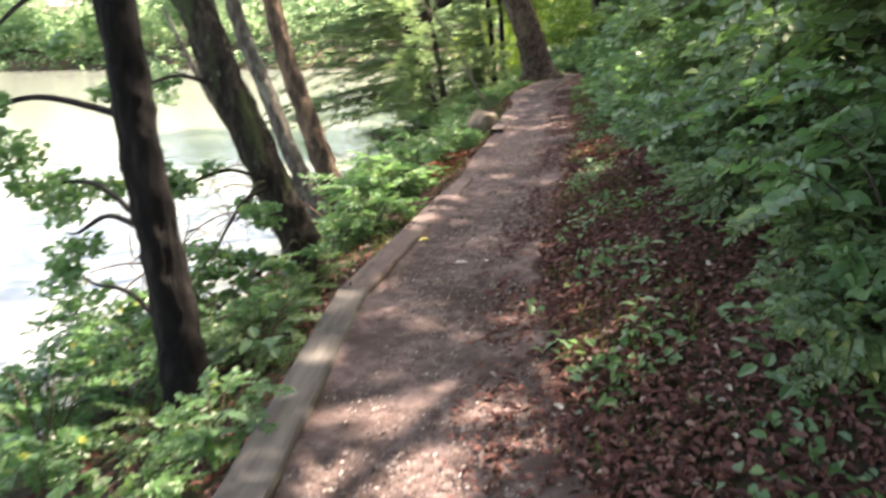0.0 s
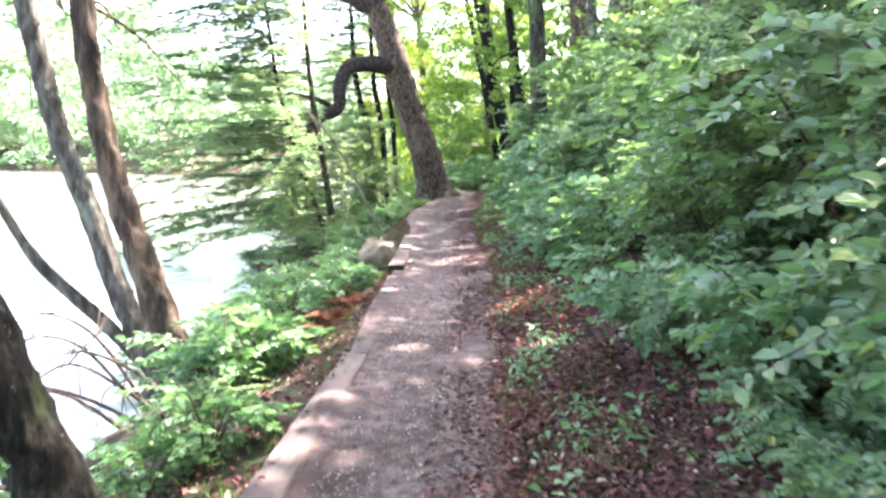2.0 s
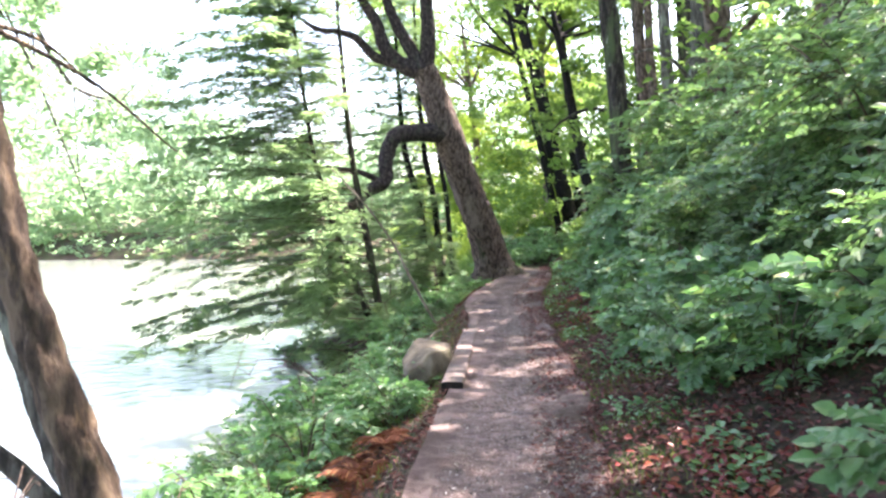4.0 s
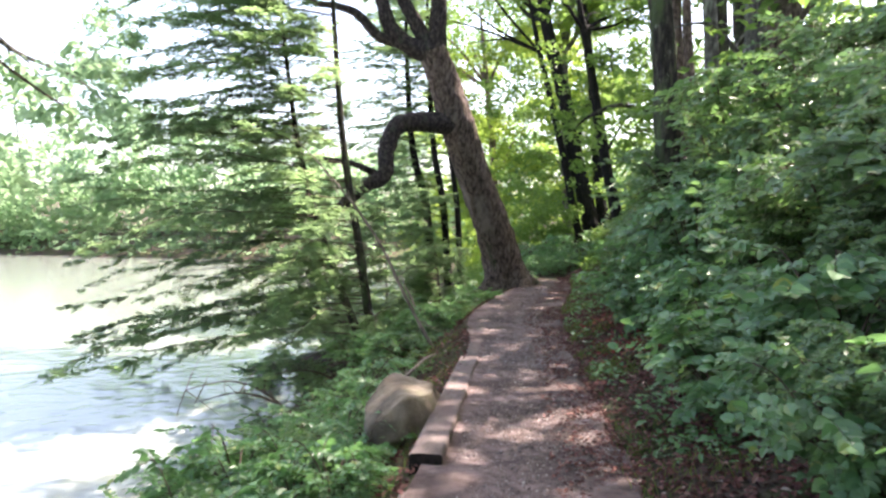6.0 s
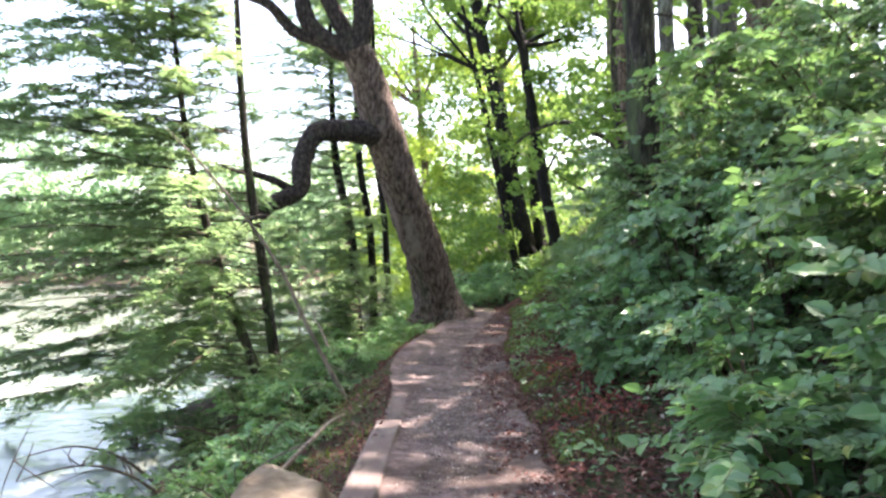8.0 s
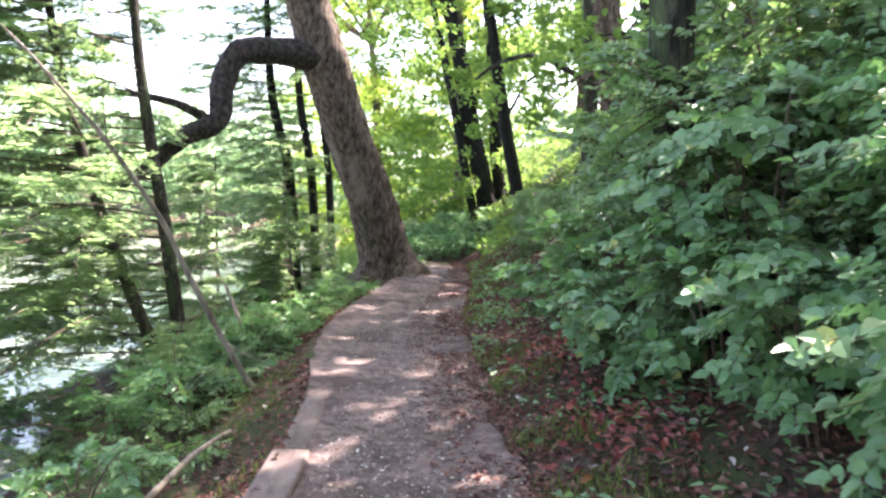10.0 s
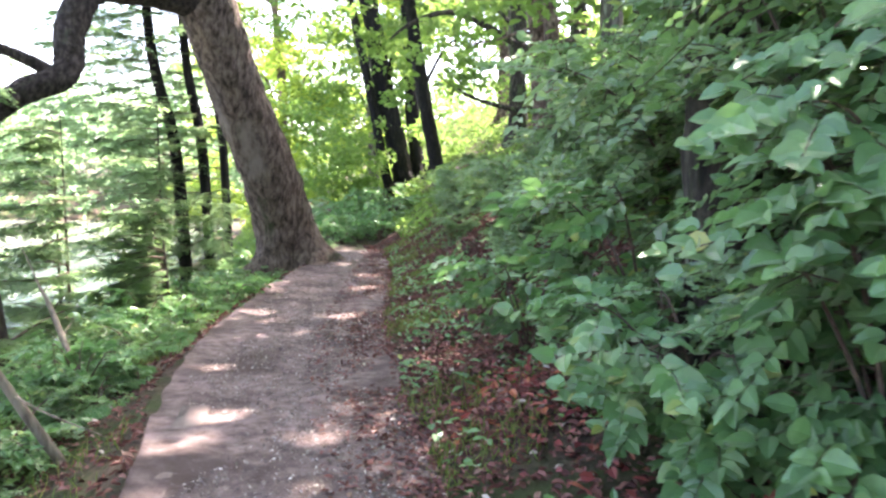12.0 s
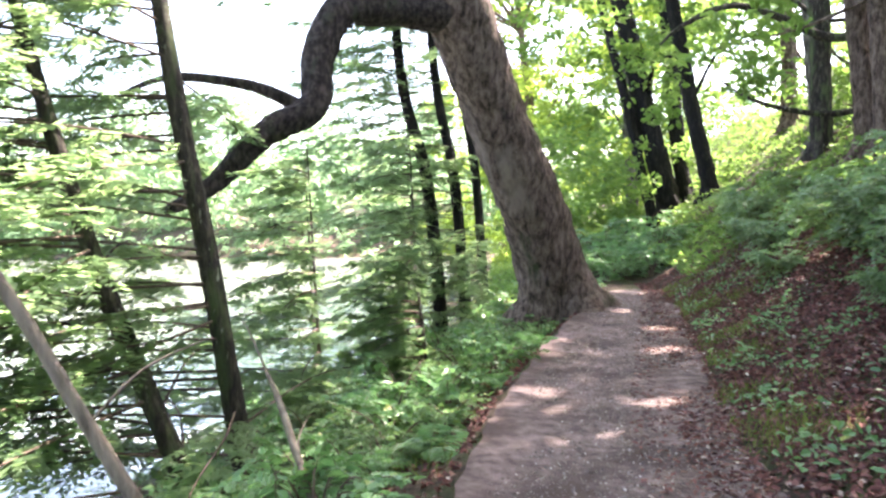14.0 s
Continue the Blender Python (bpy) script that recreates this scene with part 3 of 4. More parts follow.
broad_tree([(-0.80, 6.0, -0.75), (-0.85, 6.0, -0.2), (-1.08, 6.0, 0.4), (-1.38, 6.0, 1.15), (-1.55, 6.0, 1.7), (-1.75, 6.0, 2.3), (-2.4, 6.0, 5.0), (-3.0, 6.2, 9.0)], [0.20, 0.17, 0.15, 0.145, 0.14, 0.135, 0.11, 0.05], M_BARK_MOSSY,
           limb_fan((-2.7, 6.1, 7), [(-4, 5, 9.5), (-2, 7.2, 10), (-3, 7.5, 9)], 0.07, G), [((-4, 5, 9.5), 1.7), ((-2, 7, 10), 1.8), ((-3, 8, 9.2), 1.6)], 3500, 0.15,
           "thick dark leaning trunk flecked with grey-green lichen", 43, name="bank_tree", flare=0.4,
           low=[((-1.15, 5.35, 0.3), 0.34), ((-0.85, 5.3, 0.0), 0.3), ((-1.5, 5.2, 0.55), 0.35), ((-2.5, 6.6, 1.9), 0.6), ((-2.9, 7.6, 2.7), 0.7), ((-2.0, 5.6, 1.2), 0.45), ((-1.25, 4.95, 0.1), 0.4), ((-1.65, 4.7, -0.2), 0.45), ((-0.95, 5.1, -0.25), 0.32), ((-1.45, 5.0, -0.5), 0.4)], low_count=3900)
broad_tree([(-1.18, 10.1, -1.25), (-1.29, 10.1, -0.85), (-1.62, 10.1, 0.1), (-1.93, 10.1, 1.12), (-2.12, 10.1, 2.0), (-2.2, 10.1, 2.9), (-2.3, 10.1, 5.0), (-2.6, 10.3, 9.0)], [0.24, 0.19, 0.145, 0.12, 0.11, 0.105, 0.09, 0.04], M_BARK_PEEL,
           limb_fan((-2.4, 10.2, 6.5), [(-3.5, 9.5, 9), (-1.5, 11, 9.5)], 0.06, G), [((-3.5, 9.5, 9.2), 1.5), ((-1.6, 11, 9.7), 1.6)], 2600, 0.15,
           "brown trunk with peeling bark and a bare orange scar", 47, sides=14, rough=0.16, name="bank_tree", flare=0.4,
           low=[((-2.9, 13.2, 3.1), 0.8), ((-2.3, 13.8, 2.5), 0.7), ((-3.4, 12.6, 3.6), 0.8), ((-1.8, 12.8, 4.0), 0.8)], low_count=2200, low_size=0.09, low_mat=M_LEAF_FAR)
broad_tree([(-1.75, 11.1, -1.35), (-1.95, 11.2, -0.9), (-2.28, 11.2, -0.15), (-2.62, 11.2, 0.86), (-2.93, 11.2, 1.8), (-3.13, 11.2, 2.7), (-3.6, 11.2, 5.0), (-4.2, 11.3, 9.0)], [0.18, 0.15, 0.125, 0.115, 0.11, 0.105, 0.09, 0.04], M_BARK_GREY,
           [([(-1.9, 11.15, -1.0), (-2.5, 11.1, -0.35), (-3.1, 11.0, 0.3), (-3.5, 11, 1.0), (-3.9, 10.9, 2.0)], [0.09, 0.075, 0.06, 0.045, 0.02]),
            ([(-3.3, 11.2, 3.6), (-4.2, 13.5, 4.6), (-5.4, 17.0, 4.7), (-6.2, 20.0, 4.3), (-6.6, 23.0, 4.4), (-6.8, 25.5, 4.0)], [0.075, 0.065, 0.05, 0.04, 0.028, 0.012])] + limb_fan((-3.8, 11.2, 6.5), [(-5, 10.5, 9), (-3.5, 12, 9.5)], 0.06, G),
           [((-5, 10.5, 9.2), 1.5), ((-3.6, 12, 9.7), 1.5)], 2400, 0.15, "grey lichen-covered forked trunk leaning over the water", 53, name="bank_tree", flare=0.4,
           low=[((-4.4, 14.0, 2.8), 0.9), ((-3.6, 14.6, 2.0), 0.8), ((-5.2, 13.6, 3.4), 0.9), ((-4.8, 15.0, 1.6), 0.8), ((-4.9, 12.6, 0.9), 0.7), ((-5.2, 16.4, 3.8), 0.9), ((-6.0, 18.2, 3.3), 1.0), ((-5.6, 20.4, 3.5), 1.0), ((-6.8, 21.4, 2.6), 1.0),
                ((-6.0, 23.4, 3.6), 1.1), ((-6.9, 24.6, 4.8), 1.1), ((-6.2, 26.6, 3.4), 1.1), ((-7.4, 19.2, 4.6), 1.0), ((-5.2, 22.2, 5.2), 0.9)], low_count=9500, low_size=0.10, low_mat=M_LEAF_FAR)


# ---- hemlocks ----
def hemlock(spine, radii, bark, label, seed, low, reach, count, bias=(-0.5, -0.3), dense=1.0):
    """A conifer with long level boughs of flat needle sprays."""
    g = np.random.default_rng(seed)
    root = new("hemlock_tree")
    off = np.array(spine[0], dtype=float)
    root.location = spine[0]
    tagged(root, label, "tree")
    sp = np.array(spine, dtype=float) - off
    v, q = tube(sp, radii, 10, 0.06, seed, 0.012)
    part_np("trunk", v, q, bark, root)
    zs = np.linspace(low, sp[-1, 2] * 0.97, count) + g.uniform(-0.08, 0.08, count)
    pieces, blade_c, blade_a, blade_l = [], [], [], []
    for z in zs:
        x0, y0 = np.interp(z, sp[:, 2], sp[:, 0]), np.interp(z, sp[:, 2], sp[:, 1])
        d = unit(np.array([*(g.normal(size=2) + np.array(bias)), 0.0])[None])[0]
        if d[0] > 0.25:
            d = np.array([-d[0], d[1], 0.0])
        length = reach * (1 - 0.6 * z / sp[-1, 2]) * g.uniform(0.45, 1.1) + 0.2
        rise, sag = g.uniform(0.0, 0.25), g.uniform(0.1, 0.32)
        s = np.linspace(0, 1, 7)
        side = np.array([-d[1], d[0], 0])
        bend = g.normal(0, 0.12)
        pts = np.array([x0, y0, z]) + d * (s * length)[:, None] + side * (bend * length * s ** 2)[:, None] + np.array([0, 0, 1.0]) * (rise * length * s - sag * length * s ** 2)[:, None]
        pts[1:] += g.normal(0, 0.03, (6, 3)) * length * 0.5
        pieces.append(tube(pts[::2], [0.014, 0.010, 0.007, 0.003], 5, 0.0, seed))
        k = int(length * 13 * dense) + 3
        u = g.uniform(0.12, 1.0, k)
        p = np.stack([np.interp(u, s, pts[:, j]) for j in range(3)], 1)
        sgn = np.where(np.arange(k) % 2 == 0, 1.0, -1.0)[:, None]
        tw = unit(d * 0.75 + side * sgn * g.uniform(0.5, 1.1, (k, 1)) + np.array([0, 0, 1]) * g.normal(-0.22, 0.24, (k, 1)))
        tl = (0.16 + 0.34 * (1 - u) * min(1, length / 2)) * g.uniform(0.6, 1.3, k)
        m = 9
        w = np.linspace(0.08, 1.0, m)
        c = p[:, None, :] + tw[:, None, :] * (tl[:, None] * w)[..., None]
        c[..., 2] -= (0.10 * tl[:, None] * w ** 2)
        tside = unit(np.cross(tw, np.array([0, 0, 1.0])))
        for sg in (1, -1):
            a = tw[:, None, :] * 0.7 + tside[:, None, :] * sg * 0.8 + g.normal(0, 0.12, c.shape)
            bl = 0.105 * (1.1 - 0.5 * w)[None, :] * g.uniform(0.7, 1.3, c.shape[:2])
            blade_c.append((c + unit(a) * bl[..., None] * 0.5).reshape(-1, 3))
            blade_a.append(a.reshape(-1, 3))
            blade_l.append(bl.ravel())
    for v, q in pieces:
        part_np("bough", v, q, M_TWIG, root)
    c, a, L = np.concatenate(blade_c), np.concatenate(blade_a), np.concatenate(blade_l)
    n = g.normal(size=c.shape) * 0.3 + np.array([0, 0, 1.0])
    v, q = blades(c, a, n, L, L * 0.36)
    part_np("needles", v, q, M_NEEDLE, root, "flat feathery needle sprays", smooth=False, kind="stuff")
    return root


hemlock([(-0.43, 23.0, -1.55), (-0.61, 23.0, -0.9), (-0.76, 23.0, 0.1), (-0.93, 23.0, 1.2), (-1.18, 23.0, 2.6), (-1.38, 23.0, 4.4), (-1.73, 23.0, 9.5)], [0.115, 0.10, 0.092, 0.085, 0.075, 0.06, 0.01], M_BARK_MOSSY,
        "slender hemlock with level feathery boughs over the water", 61, 1.0, 5.0, 105, (-0.6, -0.5), 1.6)
hemlock([(-0.47, 22.2, -1.5), (-0.70, 22.2, -0.8), (-1.07, 22.2, 0.1), (-1.47, 22.2, 1.17), (-1.83, 22.2, 2.4), (-2.10, 22.2, 3.7), (-2.65, 22.2, 8.0)], [0.10, 0.085, 0.078, 0.068, 0.056, 0.045, 0.01], M_BARK_MOSSY,
        "slender leaning hemlock twin with level feathery boughs", 67, 1.0, 5.4, 100, (-0.8, -0.5), 1.6)
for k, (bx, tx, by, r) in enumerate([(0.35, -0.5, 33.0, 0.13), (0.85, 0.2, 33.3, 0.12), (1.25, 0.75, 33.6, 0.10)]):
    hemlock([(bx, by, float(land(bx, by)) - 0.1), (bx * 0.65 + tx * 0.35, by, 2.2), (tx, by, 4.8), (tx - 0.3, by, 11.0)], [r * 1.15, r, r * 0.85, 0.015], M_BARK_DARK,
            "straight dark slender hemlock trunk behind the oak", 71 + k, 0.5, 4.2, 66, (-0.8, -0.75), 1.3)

for k, (bx, by, top, reach) in enumerate([(0.45, 27.3, 2.6, 1.9), (-0.5, 25.4, 2.2, 1.8), (0.7, 25.2, 1.1, 1.2), (-1.3, 28.5, 2.4, 1.8)]):
    z0 = max(float(land(bx, by)), WATER) - 0.1
    hemlock([(bx, by, z0), (bx - 0.05, by, z0 + 0.8), (bx - 0.15, by, top)], [0.03, 0.024, 0.006], M_BARK_MOSSY, "young feathery hemlock on the lake bank below the oak", 76 + k, 0.25, reach, 30, (-0.3, -0.7), 1.4)

# ---- hillside trees ----
def hill_tree(x, y, top, r, bark, label, seed, crown_r=2.0, count=3500, size=0.16, lean=(0, 0), heads=4, low=None):
    z0 = float(land(x, y)) - 0.15
    g = np.random.default_rng(seed)
    pts = [(x + lean[0] * s + g.normal(0, 0.04) * (s > 0), y + lean[1] * s + g.normal(0, 0.04) * (s > 0), z0 + (top - z0) * s) for s in (0, 0.08, 0.25, 0.45, 0.7, 1.0)]
    hs = [(x + lean[0] + g.normal(0, crown_r), y + lean[1] + g.normal(0, crown_r), top - g.uniform(-0.5, 2.5)) for _ in range(heads)]
    limbs = limb_fan(pts[4], hs, r * 0.45, g)
    crown = [(h, crown_r * g.uniform(0.7, 1.0)) for h in hs]
    if low:
        for _ in range(2):
            a = g.uniform(0, 6.28)
            h = (x + lean[0] * 0.4 + 2.0 * math.cos(a), y + lean[1] * 0.4 + 2.0 * math.sin(a), low + g.uniform(0, 1.2))
            limbs.append(([pts[2], ((pts[2][0] + h[0]) / 2, (pts[2][1] + h[1]) / 2, h[2] + 0.2), h], [r * 0.3, r * 0.18, 0.01]))
            crown.append((h, 1.2))
    return broad_tree(pts, [r * 1.25, r * 1.05, r, r * 0.9, r * 0.7, r * 0.3], bark, limbs, crown, count, size, label, seed, name="tree", flare=0.5)


hill_tree(3.85, 17.7, 11.0, 0.155, M_BARK_MOSSY, "dark lichen-blotched trunk rising out of the shrubs", 81, count=900, lean=(-1.0, -0.2))
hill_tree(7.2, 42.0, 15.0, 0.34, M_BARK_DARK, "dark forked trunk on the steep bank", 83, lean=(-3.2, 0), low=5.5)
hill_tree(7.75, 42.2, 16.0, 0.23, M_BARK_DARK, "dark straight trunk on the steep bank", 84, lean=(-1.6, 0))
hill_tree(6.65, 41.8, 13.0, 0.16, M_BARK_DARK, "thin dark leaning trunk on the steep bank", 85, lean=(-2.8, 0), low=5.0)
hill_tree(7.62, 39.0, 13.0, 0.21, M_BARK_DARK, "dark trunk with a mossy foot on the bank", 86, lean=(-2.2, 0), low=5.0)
for k, (x, y, top, r) in enumerate([(6.5, 21.9, 12, 0.2), (6.3, 20.0, 13, 0.24), (7.4, 24.0, 14, 0.2), (5.6, 14.2, 12, 0.16), (6.6, 16.5, 13, 0.22), (8.2, 19.0, 14, 0.25), (9.3, 28.0, 15, 0.22), (7.8, 30.5, 13, 0.18),
                                    (6.2, 10.5, 13, 0.2), (8.5, 13.0, 14, 0.24), (5.2, 6.5, 12, 0.18), (7.6, 7.5, 14, 0.22), (5.0, 1.5, 12, 0.2), (7.5, 2.5, 14, 0.22), (4.6, -3.0, 12, 0.2), (7.0, -4.5, 13, 0.22), (11, 23, 16, 0.25),
                                    (11.5, 17, 16, 0.24), (9.0, 35.0, 14, 0.2), (10.5, 41, 15, 0.22), (8.1, 26.4, 13, 0.18), (7.0, 25.2, 13, 0.16), (7.9, 30.0, 13, 0.15), (8.4, 33.6, 14, 0.2), (6.5, 45, 14, 0.2), (3.5, 48, 13, 0.2), (8.0, 52, 15, 0.2)]):
    # the four at y < 4 stand out of view, added with dense crowns for shade
    hill_tree(x, y, top, r, [M_BARK_GREY, M_BARK_OAK, M_BARK_MOSSY][k % 3], "tall straight woodland trunk on the hillside", 101 + k, 2.3, 4600 if y > 24 or (x < 6.3 and y < 12) else 5000 if y < 4 else 1400, 0.21, (G.uniform(-1.4, -0.2), G.uniform(-0.5, 0.5)), 5, None if y < 12 else (5.0 if k % 2 else 4.2))


# overarching woodland trees behind the start of the walk, unseen, added to shade it
for k, (x, y, top, r) in enumerate([(3.4, -1.6, 8.5, 0.18), (-2.4, -2.2, 8.5, 0.16), (3.9, 1.6, 8.0, 0.16), (2.6, -4.6, 9.0, 0.2)]):
    hill_tree(x, y, top, r, [M_BARK_GREY, M_BARK_MOSSY][k % 2], "unseen overarching tree added to shade the path", 141 + k, 1.7, 6500, 0.17, ((-1.4 if x > 0 else 1.2), 0.9), 6)

# two small trees added out of view, to keep lake-side light off the start
for k, (x, y, top) in enumerate([(-2.0, 0.0, 5.5), (-2.4, -1.8, 6.0)]):
    hill_tree(x, y, top, 0.09, M_BARK_MOSSY, "unseen small leafy tree added to block lake-side light", 151 + k, 1.1, 5000, 0.12, (0.3, -0.2), 7)

# bare crooked limb hanging from a tree over the bank
broad_tree([(9.9, 33.3, float(land(9.9, 33.3)) - 0.2), (9.85, 33.2, 5.0), (9.6, 33.1, 9.0), (9.5, 33.0, 13.0)], [0.26, 0.22, 0.17, 0.06], M_BARK_MOSSY,
           [([(9.8, 33.2, 5.3), (9.0, 33.0, 5.0), (8.2, 33.0, 4.96), (7.5, 33.0, 5.3), (6.4, 33.0, 5.65), (5.4, 33.0, 5.3), (4.9, 33, 4.9)], [0.12, 0.10, 0.09, 0.08, 0.065, 0.05, 0.02]),
            ([(9.85, 33.2, 4.0), (8.9, 33.0, 3.5), (8.0, 33.0, 3.43), (6.86, 33.0, 3.69), (6.07, 33.0, 4.17)], [0.09, 0.075, 0.06, 0.045, 0.015])],
           [((9.5, 33, 12), 2.0), ((8.5, 31.5, 11), 1.8), ((10.5, 34.5, 10.5), 1.8)], 4500, 0.2, "woodland tree with a long bare crooked limb", 95, name="tree")

# ---- shrubs ----
def shrub_mesh(seed, height, radius, stems, twigs, size, mat, name="shrub", label="", cat="shrub", broad=0.62, shape=leaves):
    """Arching stems with side twigs; every twig carries a flat spray of paired leaves."""
    g = np.random.default_rng(seed)
    root = new(name)
    tagged(root, label, cat, cat + "s along the path")
    twig_pieces, c, ax, nr, ln = [], [], [], [], []
    for k in range(stems):
        a = 6.283 * (k + g.uniform(-0.4, 0.4)) / stems
        out = radius * g.uniform(0.35, 1.0)
        h = height * g.uniform(0.45, 1.0)
        d = np.array([math.cos(a), math.sin(a), 0.0])
        p = np.array([[g.normal(0, 0.05), g.normal(0, 0.05), -0.08], [*(d[:2] * out * 0.3), h * 0.45], [*(d[:2] * out * 0.75), h * 0.85], [*(d[:2] * out * 1.15), h * g.uniform(0.8, 1.02)]])
        v, q = tube(p, [0.012, 0.010, 0.006, 0.003], 5, 0, seed + k)
        part_np("stem", v, q, M_TWIG, root)
        for t in range(twigs):
            u = 3 * (0.12 + 0.88 * (t + g.uniform(0, 1)) / twigs) ** 0.75
            i = min(int(u), 2)
            b = p[i] + (p[i + 1] - p[i]) * (u - i)
            w = a + g.normal(0, 0.95)
            td = unit(np.array([[math.cos(w), math.sin(w), g.normal(0.12, 0.28)]]))[0]
            L = (0.22 + 0.30 * radius) * g.uniform(0.55, 1.25)
            m = max(3, int(L / (size * 0.52)))
            f = (np.arange(m) + 1.0) / m
            pts = b + td * (f * L)[:, None] - np.array([0, 0, 1.0]) * (0.22 * L * f ** 2)[:, None]
            side = unit(np.cross(td, np.array([0, 0, 1.0]))[None])[0]
            twig_pieces.append(tube([b, pts[m // 2], pts[-1]], [0.004, 0.003, 0.0015], 3, 0, 0, rings=1))
            lie = np.array([0, 0, 1.0]) + 0.45 * td * np.array([1, 1, 0]) + np.array([-0.55, -0.42, 0]) + g.normal(0, 0.2, 3)
            for sg in (1.0, -1.0):
                la = td * 0.55 + side * sg + np.array([0, 0, -0.18]) + g.normal(0, 0.22, (m, 3))
                ll = size * (0.65 + 0.5 * np.sin(math.pi * (0.15 + 0.75 * f))) * g.uniform(0.65, 1.2, m)
                c.append(pts + unit(la) * (ll * 0.55)[:, None])
                ax.append(la)
                nr.append(lie + g.normal(0, 0.26, (m, 3)))
                ln.append(ll)
            c.append(pts[-1:] + td * size * 0.5)
            ax.append(td[None] + g.normal(0, 0.1, (1, 3)))
            nr.append(lie[None])
            ln.append(np.array([size * 1.15]))
    c, ax, nr, ln = np.concatenate(c), np.concatenate(ax), np.concatenate(nr), np.concatenate(ln)
    ok = (c[:, 2] > 0.03) & (g.random(len(c)) > 0.06)
    c, ax, nr, ln = c[ok], ax[ok], nr[ok], ln[ok]
    v, q = shape(c, ax, nr, ln, ln * broad * g.uniform(0.85, 1.15, len(c)))
    part_np("foliage", v, q, mat, root, smooth=False, kind="stuff")
    v, q = joined(twig_pieces)
    part_np("brushwood", v, q, M_TWIG, root, kind="stuff")
    return root


S_LABEL = "dense leafy green shrub on the path bank"
protos = [shrub_mesh(200 + k, h, r, 11, n, s, M_LEAF_SHRUB, "shrub", S_LABEL) for k, (h, r, n, s) in enumerate([(1.5, 0.75, 20, 0.070), (1.2, 0.8, 17, 0.080), (1.8, 0.7, 24, 0.066), (1.0, 0.65, 15, 0.074)])]
protos += [shrub_mesh(210 + k, h, r, 8, n, s, M_LEAF_NEAR, "shrub", "bright broad-leaved shrub leaning towards the path", broad=0.74, shape=broad_leaves) for k, (h, r, n, s) in enumerate([(1.2, 0.55, 11, 0.090), (0.95, 0.5, 10, 0.095), (2.1, 0.6, 17, 0.088)])]
first = {}
g = np.random.default_rng(5)
spots = []
for y in np.arange(-1.5, 26, 0.62):
    tall = 1.0 if y < 19 else 0.8
    for d, k in ((1.15, 3), (1.85, 1), (2.6, 0), (3.5, 2), (4.7, 2)):
        if y > 23.5 and d < 1.5 or (y > 17 and d < 1.5 and g.random() < 0.5):
            continue
        if d > 3 and int(y * 10) % 2:
            continue
        dd = d + g.uniform(-0.28, 0.42) + (0.5 if 14.5 < y < 20 else 0.22 if 9 < y < 20 else 0.1)
        kind = k if g.random() > 0.3 else int(g.integers(0, 4))
        spots.append((right_edge(y) + dd, y + g.uniform(-0.3, 0.3), kind, tall * g.uniform(0.65, 1.25) * (0.62 if d < 1.3 else 1.0)))
for x, y, k, s in [(3.42, 16.3, 4, 0.95), (3.1, 8.9, 5, 0.9), (2.95, 10.2, 4, 0.8), (3.2, 12.2, 4, 0.9), (2.45, 3.2, 4, 0.8), (3.7, 18.2, 5, 1.0), (2.4, 5.6, 5, 0.8), (3.0, 13.3, 5, 0.8), (3.2, 14.2, 4, 0.85), (2.8, 12.9, 5, 0.75),
                   (3.38, 15.4, 4, 0.8), (3.68, 16.35, 6, 0.88), (3.95, 15.4, 6, 0.8), (3.2, 12.6, 4, 0.8), (3.3, 17.0, 5, 0.8), (2.25, 2.6, 5, 0.75), (2.35, 4.3, 4, 0.7), (2.4, 7.3, 5, 0.75), (2.7, 11.2, 5, 0.7), (3.35, 17.3, 5, 0.8), (3.5, 19.4, 5, 0.8)]:
    spots.append((x, y, k, s))
for x, y, k, s in [(4.5, 18.9, 0, 1.2), (4.0, 17.0, 2, 1.15), (4.3, 16.0, 3, 0.9), (4.5, 15.0, 3, 0.9), (4.1, 14.0, 1, 0.8), (4.5, 17.2, 2, 1.3), (5.1, 27.0, 3, 0.5), (5.6, 28.6, 3, 0.6), (5.8, 30.2, 3, 0.55), (6.3, 31.4, 1, 0.6), (6.6, 33.0, 3, 0.8), (6.4, 29.2, 1, 0.7), (5.3, 12.0, 0, 1.5), (5.4, 16.6, 0, 1.6), (6.2, 20.6, 0, 1.6), (6.9, 18.0, 2, 1.7), (7.6, 22.6, 2, 1.6), (4.6, 6.5, 0, 1.4), (4.7, 2.0, 0, 1.4)]:
    spots.append((x, y, k, s))
for x, y, k, s in spots:
    m = Matrix.LocRotScale((x, y, float(land(x, y))), Euler((g.uniform(-0.1, 0.1), -0.12, g.uniform(-0.8, 0.8))), (s * g.uniform(0.9, 1.1), s * g.uniform(0.9, 1.15) * (1 if g.random() < 0.5 else -1), s))
    if k not in first:
        first[k] = protos[k]
        protos[k].matrix_basis = m
    else:
        ob = copy_thing(protos[k], Matrix.Identity(4))
        ob.matrix_basis = m

# undergrowth on the lake bank
bank = [shrub_mesh(230 + k, h, r, 7, n, s, mat, "bank_plant", lab, "plant") for k, (h, r, n, s, mat, lab) in enumerate([
    (0.75, 0.45, 7, 0.085, M_LEAF_NEAR, "leafy green bank plant above the water"), (0.45, 0.4, 9, 0.055, M_LEAF_SHRUB, "low dark green bank undergrowth"), (1.1, 0.5, 10, 0.075, M_LEAF_NEAR, "leafy sapling growing on the lake bank")])]
used = set()


